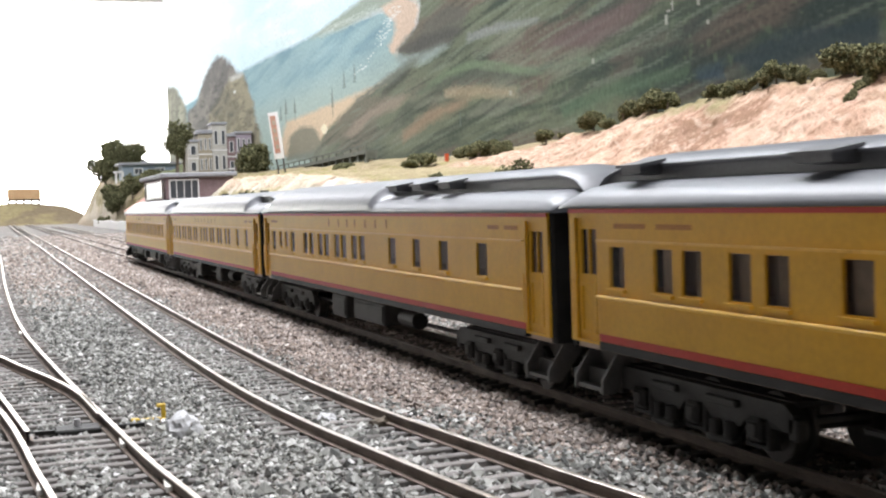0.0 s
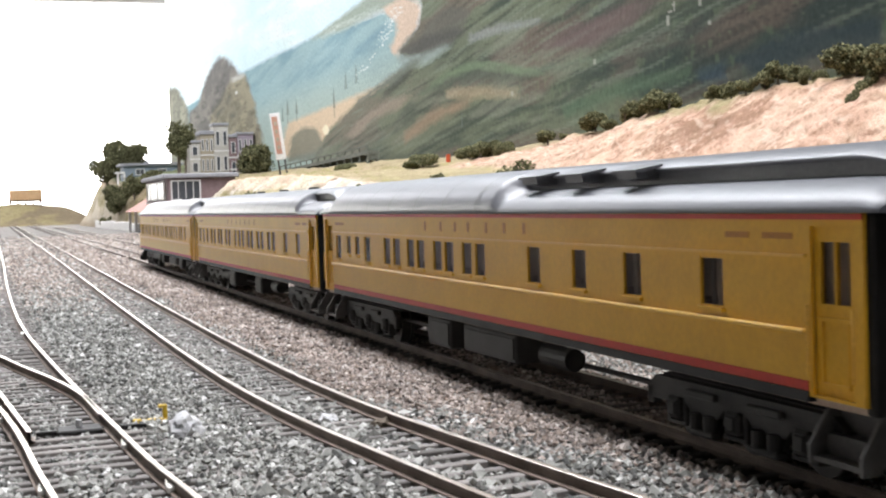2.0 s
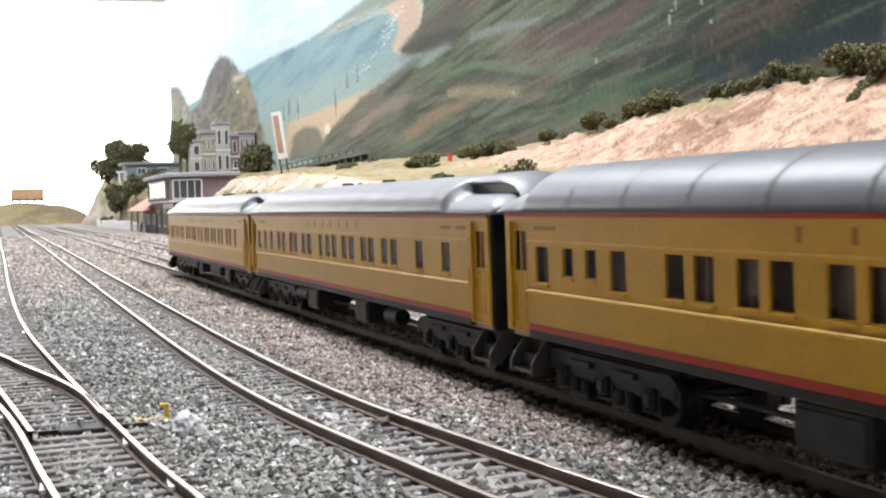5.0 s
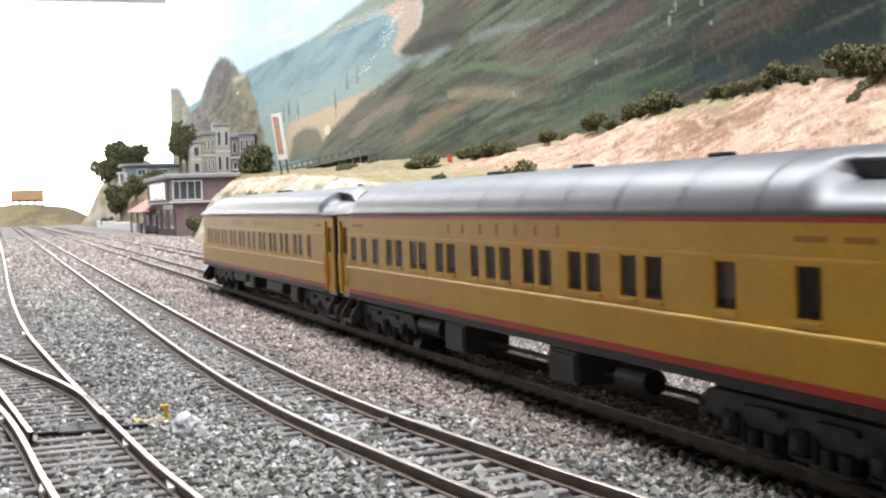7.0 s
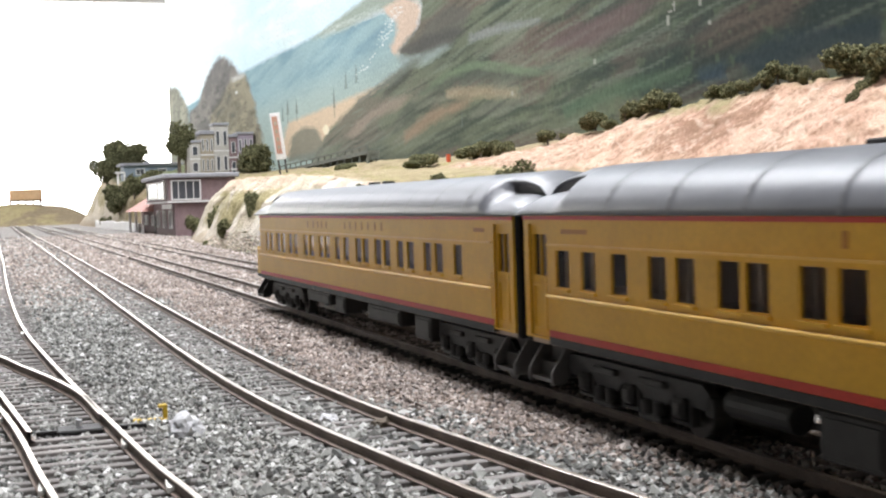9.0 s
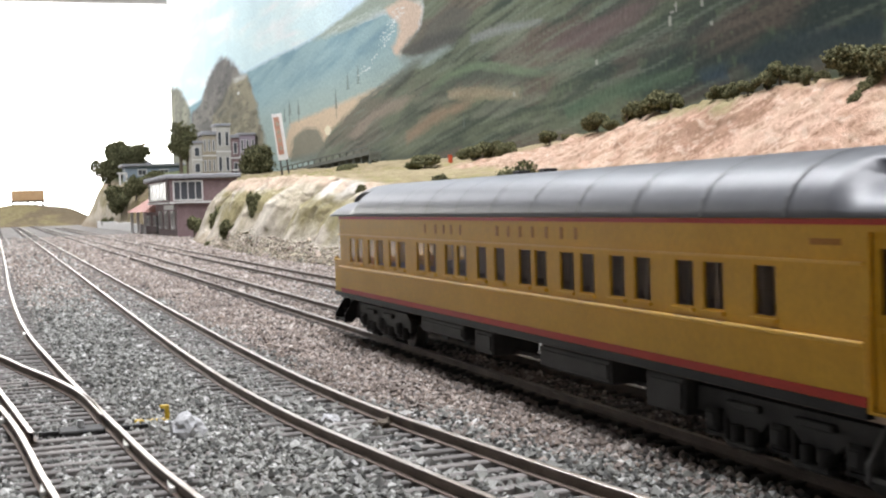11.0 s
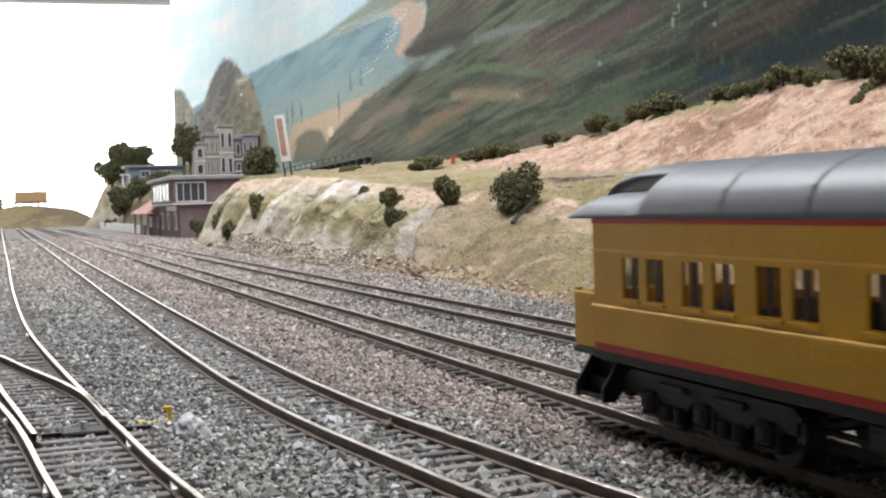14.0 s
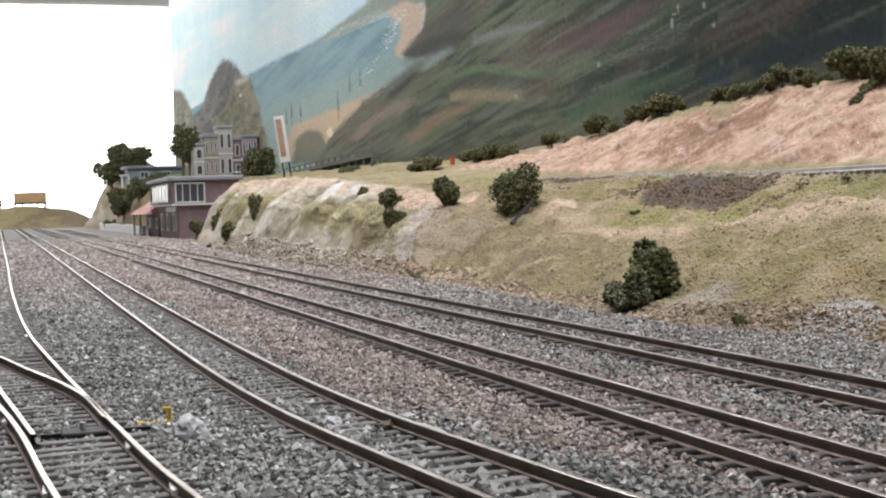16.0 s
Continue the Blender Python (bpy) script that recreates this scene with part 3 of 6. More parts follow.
C = blend(C, (0.66, 0.50, 0.39), step(spot + 0.6 * (n1 - 0.5) + 0.3 * (n2 - 0.5), 0.35, 0.6))
earth = np.exp(-((LYY - 1.03) / 0.06) ** 2 - ((U - 2.6) / 0.4) ** 2)
C = blend(C, (0.33, 0.25, 0.16), step(earth + 0.7 * (n2 - 0.5) + 0.4 * (n3 - 0.5), 0.35, 0.7) * 0.8)
C = blend(C, pinkc, pinkface * (1 - step(LYY, 1.30, 1.5)))
C = blend(C, turf * 0.8, step(U, 5.95, 6.1) * step(n1, 0.3, 0.5))
C = blend(C, (0.44, 0.37, 0.24), step(LYY, 0.95, 1.15) * (1 - step(LYY, 2.6, 3.0)) * step(U, 2.2, 2.6) * step(n1 + 0.3 * (n2 - 0.5), 0.35, 0.6) * (1 - pinkface) * 0.8)
C = blend(C, (0.37, 0.315, 0.185), step(U + 0.3 * (n2 - 0.5), 5.80, 5.94) * step(LYY + 0.05 * (n2 - 0.5), 0.87, 0.90) * (1 - step(LYY, 1.0, 1.02)))
far_hill = step(LYY, 3.3, 3.6)
C = blend(C, (0.20, 0.22, 0.13), far_hill * step(U, 1.6, 2.2))
idx = np.arange(LX.size).reshape(LX.shape)
lf = np.stack([idx[:-1, :-1], idx[:-1, 1:], idx[1:, 1:], idx[1:, :-1]], -1).reshape(-1, 4)
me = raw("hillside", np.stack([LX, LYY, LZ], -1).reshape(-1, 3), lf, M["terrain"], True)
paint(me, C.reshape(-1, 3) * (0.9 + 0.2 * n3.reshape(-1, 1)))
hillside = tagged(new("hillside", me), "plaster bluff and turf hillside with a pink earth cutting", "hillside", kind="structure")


def on_land(x, y):
    """Height of the hillside at a place."""
    j = np.argmin(np.abs(LY - y))
    return float(np.interp(x, LX[j], LZ[j]))


# ---------------------------------------------------------------- the painted backdrop
WALL_X = 0.5
BS = np.geomspace(0.55, 4.92, 900)
BZ = np.concatenate([np.linspace(0.0, 0.42, 215), np.linspace(0.425, 1.1, 60)])
PS, PZ = np.meshgrid(BS, BZ)
SLANT = PZ + 0.10 * PS + 0.012 * (fractal(PS * 5, PZ * 18, 2, 3) - 0.5)
EDGES = []
for k in range(5):
    j1, j2 = fractal(PS * 16 + 7 * k, PZ * 60, k, 3) - 0.5, fractal(PS * 40, PZ * 120 + 5 * k, k + 1, 3) - 0.5
    EDGES.append((PS + 0.030 * PS * j1 + 0.006 * PS * j2, PZ + 0.008 * j2 + 0.004 * (k - 2) / 2))
cloud = fractal(PS * 0.55 + 4 * PZ, PZ * 7 - 0.6 * PS, 3)
puff = fractal(PS * 1.6, PZ * 22 - 1.2 * PS, 1, 4)
P = blend(np.zeros(PS.shape + (3,)) + np.array((0.325, 0.405, 0.445)), (0.45, 0.463, 0.468), step(0.55 * cloud + 0.45 * puff + 0.30 * (0.5 - PZ), 0.36, 0.58))
fold = fractal(PS * 3.5, SLANT * 32, 2, 5)
fine = fractal(PS * 24, SLANT * 150, 4)


def lay(poly, colour, soft=1.0, crisp=False):
    global P
    m = np.mean([inside(poly, a, b) for a, b in ([(PS, PZ)] if crisp else EDGES)], axis=0) * soft
    P = blend(P, np.asarray(colour, float), m) if np.ndim(colour) == 1 else P * (1 - m[..., None]) + colour * m[..., None]


blue = blend(np.zeros(PS.shape + (3,)) + np.array((0.115, 0.180, 0.205)), (0.165, 0.235, 0.245), step(fold, 0.3, 0.65))
blue = blend(blue, (0.22, 0.265, 0.24), step(0.32 - PZ, 0.0, 0.08) * 0.75)
lay([(4.6, .385), (3.39, .391), (3.03, .389), (2.82, .383), (2.58, .382), (2.45, .368), (2.08, .358), (1.97, .333), (1.9, .20), (2.5, .12), (4.6, .12)], blue)
lay([(2.66, .378), (2.445, .389), (2.245, .397), (2.169, .429), (1.6, .60), (1.5, .3), (1.943, .345), (2.016, .357), (2.143, .362), (2.406, .364)], (0.17, 0.20, 0.17))
lay([(2.143, .366), (2.015, .366), (1.935, .342), (1.945, .309), (2.06, .278), (2.1, .293), (2.05, .315), (2.06, .334)], (0.34, 0.27, 0.215))
lay([(2.9, .225), (2.424, .235), (2.124, .241), (2.028, .252), (2.05, .21), (2.387, .17), (2.6, .15), (3.0, .15)], (0.335, 0.27, 0.195))
green = blend(np.zeros(PS.shape + (3,)) + np.array((0.044, 0.055, 0.044)), (0.083, 0.095, 0.068), step(fold + 0.3 * (fine - 0.5), 0.36, 0.62))
green = blend(green, (0.088, 0.070, 0.060), step(fractal(PS * 4 + 3, SLANT * 24 + 5, 5), 0.50, 0.66) * 0.75)
green = blend(green, (0.12, 0.125, 0.10), step(fractal(PS * 5 + 9, SLANT * 40, 3), 0.58, 0.72) * 0.6)
green = blend(green, (0.026, 0.040, 0.038), (1 - step(PS, 0.95, 1.45)) * step(fractal(PS * 6, SLANT * 26 + 3, 1), 0.36, 0.6) * 0.85)
green = blend(green, (0.13, 0.135, 0.105), step(PS, 1.6, 2.3) * 0.4)
stroke = fractal(PS * 14 + 60 * PZ, SLANT * 210 + 3 * PS, 3, 3)
green = blend(green, (0.125, 0.145, 0.115), step(stroke, 0.60, 0.74) * 0.45)
green = blend(green, (0.028, 0.036, 0.032), step(1 - stroke, 0.60, 0.74) * 0.5)
dab = fractal(PS * 90, PZ * 130, 2, 2)
green = blend(green, (0.105, 0.14, 0.085), step(dab, 0.66, 0.80) * 0.25 * (1 - step(PS, 1.3, 1.8)))
lay([(2.75, .10), (2.62, .15), (2.519, .187), (2.304, .225), (2.091, .24), (1.968, .256), (2.049, .283), (1.94, .31), (1.925, .355), (1.88, .43), (1.7, .8), (1.2, 1.2), (0.3, 1.2), (0.3, -.1), (2.9, -.1)], green)
lay([(1.968, .252), (1.832, .272), (1.80, .262), (1.93, .247)], (0.20, 0.25, 0.23), 0.8)
lay([(1.98, .262), (1.80, .262), (1.70, .30), (1.80, .32), (1.90, .31)], (0.075, 0.075, 0.065), 0.8)
lay([(1.826, .203), (1.698, .196), (1.543, .176), (1.559, .170), (1.70, .179), (1.815, .190)], (0.25, 0.205, 0.14), 0.55)
lay([(2.045, .151), (1.893, .178), (1.699, .182), (1.745, .171), (1.895, .157), (2.025, .136)], (0.19, 0.14, 0.10), 0.7)
lay([(1.483, .222), (1.356, .234), (1.26, .241), (1.176, .236), (1.236, .215), (1.329, .203)], (0.088, 0.066, 0.066), 0.7)
lay([(1.988, .208), (1.812, .221), (1.674, .222), (1.538, .200), (1.419, .192), (1.539, .189), (1.719, .204)], (0.055, 0.068, 0.055), 0.7)
lay([(1.796, .230), (1.67, .225), (1.521, .201), (1.41, .193), (1.298, .193), (1.138, .193), (1.138, .190), (1.298, .189), (1.41, .188), (1.522, .195), (1.67, .219)], (0.105, 0.135, 0.10), 0.75)
lay([(1.725, .266), (1.589, .263), (1.48, .256), (1.477, .252), (1.59, .256), (1.719, .259)], (0.17, 0.185, 0.19), 0.7)
lay([(1.422, .149), (1.277, .161), (1.125, .162), (1.125, .152), (1.278, .144), (1.408, .132)], (0.060, 0.092, 0.062), 0.7)
lay([(1.055, .160), (.968, .173), (.847, .168), (.848, .136), (.93, .145), (1.011, .140)], (0.030, 0.042, 0.048), 0.8)
lay([(1.115, .156), (1.056, .157), (1.066, .141), (1.11, .144)], (0.035, 0.052, 0.066), 0.8)
for a, b, c, d in ((1.168, .216, 1.1665, .230), (1.155, .216, 1.1535, .229), (1.168, .222, 1.154, .2232), (1.168, .217, 1.154, .2182)):
    lay([(a, b), (c, max(b + .0012, d)), (c - .0012, max(b + .0012, d)), (a - .0012, b)] if d - b > .004 else [(a, b), (a, b + .0012), (c, d + .0008), (c, d)], (0.22, 0.22, 0.20), 0.8, True)
lay([(0.86, .120), (0.80, .150), (0.55, .150), (0.55, .10), (0.9, .10)], (0.2, 0.13, 0.10), 0.7)
# dark pines, edges and small white marks
for s0, z0, z1, w in ((2.382, .235, .288, .014), (2.308, .238, .292, .014), (2.475, .208, .262, .014), (2.89, .225, .277, .020), (2.80, .222, .270, .018), (2.945, .215, .266, .016), (1.76, .13, .17, .004)):
    for k in range(6):
        zz = z0 + (z1 - z0) * (0.35 + 0.11 * k)
        lay([(s0 - w * (1 - .15 * k), zz), (s0, zz + (z1 - z0) * 0.18), (s0 + w * (1 - .13 * k), zz + .001)], (0.085, 0.105, 0.095), 0.6, True)
    lay([(s0 - w * .16, z0), (s0 - w * .1, z1 - .008), (s0 + w * .1, z1 - .008), (s0 + w * .16, z0)], (0.10, 0.10, 0.085), 0.7, True)
lay([(2.92, .140), (2.86, .192), (2.75, .207), (2.64, .198), (2.57, .170), (2.58, .130)], (0.105, 0.11, 0.09), 0.85)
lay([(2.575, .190), (2.562, .197), (2.546, .200), (2.530, .196), (2.517, .188), (2.530, .181), (2.548, .179), (2.564, .183)], (0.46, 0.40, 0.31), 0.9, True)
lay([(2.065, .279), (1.94, .268), (1.83, .266), (1.78, .262), (1.90, .252), (2.03, .258)], (0.15, 0.18, 0.17), 0.8)
lay([(2.05, .282), (1.938, .293), (1.783, .285), (1.72, .274), (1.80, .270), (1.975, .270)], (0.055, 0.055, 0.052), 0.8)
lay([(1.73, .258), (1.66, .266), (1.58, .268), (1.60, .263), (1.68, .260)], (0.17, 0.175, 0.17), 0.7)
lay([(1.95, .206), (1.818, .228), (1.692, .229), (1.561, .207), (1.44, .184), (1.56, .200), (1.69, .220), (1.82, .219)], (0.10, 0.135, 0.085), 0.75)
lay([(2.16, .222), (2.05, .250), (1.955, .250), (2.00, .234), (2.10, .220)], (0.045, 0.05, 0.042), 0.85)
lay([(2.09, .213), (1.98, .209), (2.05, .192), (2.21, .186), (2.33, .160), (2.40, .168), (2.25, .200)], (0.19, 0.16, 0.13), 0.65)
lay([(2.60, .3745), (2.43, .3775), (2.28, .373), (2.15, .371), (2.15, .3685), (2.28, .3705), (2.43, .3745)], (0.38, 0.41, 0.40), 0.8)
mark = random.Random(12)
for k in range(46):
    q = mark.random()
    s0 = float(np.interp(q, (0, .3, .6, .8, 1), (2.03, 2.06, 2.11, 2.16, 2.27))) + mark.uniform(-.02, .05)
    z0 = float(np.interp(q, (0, .3, .6, .8, 1), (.352, .338, .318, .298, .272))) + mark.uniform(-.006, .004)
    w = mark.uniform(.012, .045)
    lay([(s0 + w, z0 - .003), (s0, z0 + .0012), (s0 - w * .3, z0 + .001), (s0 + w * .4, z0 - .0016)], (0.42, 0.44, 0.43), mark.uniform(0.4, 0.9), True)
lay([(2.09, .252), (1.97, .262), (1.93, .258), (2.05, .238), (2.30, .222), (2.31, .228)], (0.09, 0.10, 0.085), 0.9)
for s0, z0, z1 in ((1.167, .206, .220), (1.105, .215, .224), (1.09, .195, .203), (1.33, .185, .194), (1.57, .172, .182)):
    lay([(s0 - .0026, z0), (s0 - .0026, z0 + (z1 - z0) * .6), (s0 + .0026, z0 + (z1 - z0) * .6), (s0 + .0026, z0)], (0.22, 0.23, 0.20), 0.8, True)
rock = blend(np.zeros(PS.shape + (3,)) + np.array((0.145, 0.140, 0.128)), (0.205, 0.195, 0.17), step(fractal(PS * 9, PZ * 30, 3), 0.38, 0.64))
rock = blend(rock, (0.095, 0.095, 0.085), step(fractal(PS * 16 + 8, PZ * 90, 5, 4), 0.56, 0.68) * 0.6)
lay([(4.45, .14), (4.42, .36), (4.202, .372), (4.046, .430), (3.873, .466), (3.78, .474), (3.656, .458), (3.514, .415), (3.429, .386), (3.40, .14)], rock * np.array((0.60, 0.60, 0.62)))
lay([(4.10, .14), (3.973, .317), (3.746, .359), (3.599, .388), (3.381, .384), (3.29, .319), (3.199, .22), (3.12, .12)], rock * np.array((0.80, 0.77, 0.64)))
for s0, z0, s1, z1 in ((3.95, .332, 3.78, .352), (3.80, .350, 3.70, .378), (3.90, .312, 3.74, .330), (3.70, .334, 3.62, .360), (3.66, .300, 3.55, .296)):
    lay([(s0, z0), (s1, z1), (s1 - .02, z1 - .012), (s0 - .03, z0 - .010)], (0.06, 0.06, 0.055), 0.75)
lay([(3.60, .392), (3.50, .392), (3.40, .387), (3.41, .378), (3.55, .380)], (0.30, 0.30, 0.28), 0.8)
lay([(3.54, .352), (3.50, .352), (3.50, .344), (3.54, .344)], (0.34, 0.34, 0.32), 0.8, True)
lay([(5.098, .14), (4.954, .495), (4.663, .464), (4.432, .381), (4.40, .14)], rock * np.array((0.80, 0.83, 0.76)))
idx = np.arange(PS.size).reshape(PS.shape)
pf = np.stack([idx[:-1, :-1], idx[1:, :-1], idx[1:, 1:], idx[:-1, 1:]], -1).reshape(-1, 4)
me = raw("painting", np.stack([np.full(PS.shape, WALL_X), PS, PZ], -1).reshape(-1, 3), pf, M["painting"])
# paint brightened along the wall, making up for light missing at its far part
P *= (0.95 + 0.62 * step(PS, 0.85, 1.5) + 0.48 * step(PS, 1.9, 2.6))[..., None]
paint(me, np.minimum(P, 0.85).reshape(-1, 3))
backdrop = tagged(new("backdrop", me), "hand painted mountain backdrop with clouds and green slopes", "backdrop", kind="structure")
slab("wall_behind", 0.504, 0.53, -0.6, 4.92, -0.95, 1.12, M["wall"], "board behind the painted backdrop")
# ---------------------------------------------------------------- the train
M["yellow"] = mat("armour_yellow_paint", (0.69, 0.390, 0.036), (0.63, 0.350, 0.031), 60, 900, 0.50, bump=0.03, spec=0.13, rvar=0.05, gvar=0.07)
M["cream"] = mat("paler_yellow_trim", (0.74, 0.46, 0.08), (0.66, 0.38, 0.05), 90, 1800, 0.45, bump=0.05, spec=0.2)
M["red"] = mat("red_stripe_paint", (0.50, 0.05, 0.03), (0.44, 0.045, 0.03), 90, 1800, 0.5, bump=0.03, spec=0.12)
M["maroon"] = mat("dark_red_line_paint", (0.16, 0.02, 0.025), (0.13, 0.018, 0.02), 90, 1800, 0.5, bump=0.03, spec=0.12)
M["roof"] = mat("satin_grey_roof_paint", (0.088, 0.092, 0.104), (0.108, 0.112, 0.124), 70, 500, 0.41, bump=0.02, spec=0.5, rvar=0.03, gvar=0.06)
M["roof_side"] = mat("dark_clerestory_paint", (0.095, 0.097, 0.102), (0.12, 0.122, 0.127), 70, 1400, 0.5, bump=0.06)
M["black"] = mat("black_running_gear", (0.014, 0.0135, 0.013), (0.025, 0.024, 0.023), 120, 2000, 0.6, bump=0.25, spec=0.15)
M["grey_gear"] = mat("dusty_grey_running_gear", (0.019, 0.018, 0.0175), (0.036, 0.0345, 0.033), 120, 2000, 0.65, bump=0.25, spec=0.25)
M["step"] = mat("grey_step_paint", (0.06, 0.058, 0.056), (0.10, 0.097, 0.092), 120, 1500, 0.55, bump=0.15)
M["wheel"] = mat("dull_wheel_steel", (0.05, 0.047, 0.044), (0.09, 0.085, 0.08), 120, 2000, 0.45, 0.7, bump=0.1)
M["interior"] = mat("brown_interior", (0.34, 0.26, 0.19), (0.42, 0.32, 0.24), 120, 1500, 0.7)
M["curtain"] = mat("pale_window_shade", (0.36, 0.315, 0.265), (0.26, 0.225, 0.19), 300, 2000, 0.9)
M["letter"] = mat("dark_red_lettering", (0.40, 0.175, 0.024), (0.44, 0.20, 0.027), 200, 2000, 0.55, spec=0.12)
M["glass"] = glass_mat("thin_window_glazing", (0.82, 0.76, 0.70))
SIDE = 0.0175
BODY0, BODY1 = 0.0065, 0.3015


def panel(bm, y0, y1, z0, z1, holes, xo, xi):
    """A wall in the plane of y and z with openings through it; xo and xi are its two faces."""
    ys = sorted({y0, y1, *[h[0] for h in holes], *[h[1] for h in holes]})
    zs = sorted({z0, z1, *[h[2] for h in holes], *[h[3] for h in holes]})
    ys, zs = [y for y in ys if y0 <= y <= y1], [z for z in zs if z0 <= z <= z1]
    made = {}

    def vert(x, y, z):
        key = (round(x, 6), round(y, 6), round(z, 6))
        if key not in made:
            made[key] = bm.verts.new(key)
        return made[key]

    def full(i, j):
        if not (0 <= i < len(ys) - 1 and 0 <= j < len(zs) - 1):
            return False
        y, z = (ys[i] + ys[i + 1]) / 2, (zs[j] + zs[j + 1]) / 2
        return not any(h[0] < y < h[1] and h[2] < z < h[3] for h in holes)

    for i in range(len(ys) - 1):
        for j in range(len(zs) - 1):
            if not full(i, j):
                continue
            a, b, c, d = ys[i], ys[i + 1], zs[j], zs[j + 1]
            for x in (xo, xi):
                bm.faces.new([vert(x, *q) for q in ((a, c), (b, c), (b, d), (a, d))])
            for ok, p, q in ((full(i - 1, j), (a, c), (a, d)), (full(i + 1, j), (b, c), (b, d)), (full(i, j - 1), (a, c), (b, c)), (full(i, j + 1), (a, d), (b, d))):
                if not ok:
                    bm.faces.new([vert(xo, *p), vert(xo, *q), vert(xi, *q), vert(xi, *p)])
    bmesh.ops.recalc_face_normals(bm, faces=bm.faces)
    return bm


CLERE = [(.0180, .0378), (.0177, .0389), (.0162, .0407), (.0132, .0425), (.0098, .0434), (.0092, .0436), (.0091, .0462), (.0101, .0464), (.0096, .0471), (.0060, .0487), (0, .0495)]
ARCH = [(.0180, .0378), (.0179, .0392), (.0173, .0412), (.0161, .0432), (.0144, .0450), (.0131, .0460), (.0116, .0469), (.0098, .0477), (.0080, .0484), (.0045, .0492), (0, .0495)]


def roof_z(z):
    """The roofs are low: heights above the eaves are drawn in."""
    return 0.0378 + (z - 0.0378) * 0.87


def roof_section(w, e, lift=0.0):
    half = []
    for (a, b), (c, d) in zip(CLERE, ARCH):
        x, z = a * (1 - w) + c * w, b * (1 - w) + d * w
        low = 0.0434 - 0.0022 * (1 - e)
        if z > low:
            z = low + (z - low) * e
        z = 0.0378 + (z - 0.0378) * (0.55 + 0.45 * min(1.0, e * 1.6))
        half.append((x * (1 + lift), roof_z(z) + lift * 0.02))
    return [(-x, z) for x, z in half] + [(x, z) for x, z in half[-2::-1]]


def roof_mesh(stations):
    """A roof lofted through sections: y, 0 for the stepped clerestory or 1 for the smooth arch, 0 to 1 for the height at the ends."""
    bm = bmesh.new()
    rings = [[bm.verts.new((x, y, z)) for x, z in roof_section(w, e)] for y, w, e in stations]
    k = len(rings[0])
    for (ra, sa), (rb, sb) in zip(zip(rings, stations), zip(rings[1:], stations[1:])):
        for i in range(k - 1):
            f = bm.faces.new((ra[i], ra[i + 1], rb[i + 1], rb[i]))
            side = i in (5, k - 7)
            f.material_index = 1 if side and max(sa[1], sb[1]) < 0.5 else 0
            f.smooth = not (side and max(sa[1], sb[1]) < 0.5)
        bm.faces.new((ra[0], rb[0], rb[-1], ra[-1]))
    bm.faces.new(rings[0])
    bm.faces.new(rings[-1][::-1])
    bmesh.ops.recalc_face_normals(bm, faces=bm.faces)
    return bm


def stations(spans, y0, y1):
    """spans: (from, to, kind) along the car; the ends dip to the vestibules."""
    out = []
    for y in np.unique(np.concatenate([np.linspace(y0, y0 + 0.016, 10), np.linspace(y1 - 0.016, y1, 10), *[np.linspace(a - 0.004, a + 0.004, 7) for a, b, _ in spans if y0 + .01 < a < y1 - .01]]).round(5)):
        w = 0.0
        for a, b, kind in spans:
            if kind:
                w = max(w, float(step(y, a - 0.0032, a + 0.0032) * (1 - step(y, b - 0.0032, b + 0.0032))))
        d = min(y - y0, y1 - y) / 0.015
        out.append((float(y), w, float(np.clip(d, 0, 1) ** 0.5)))
    return out


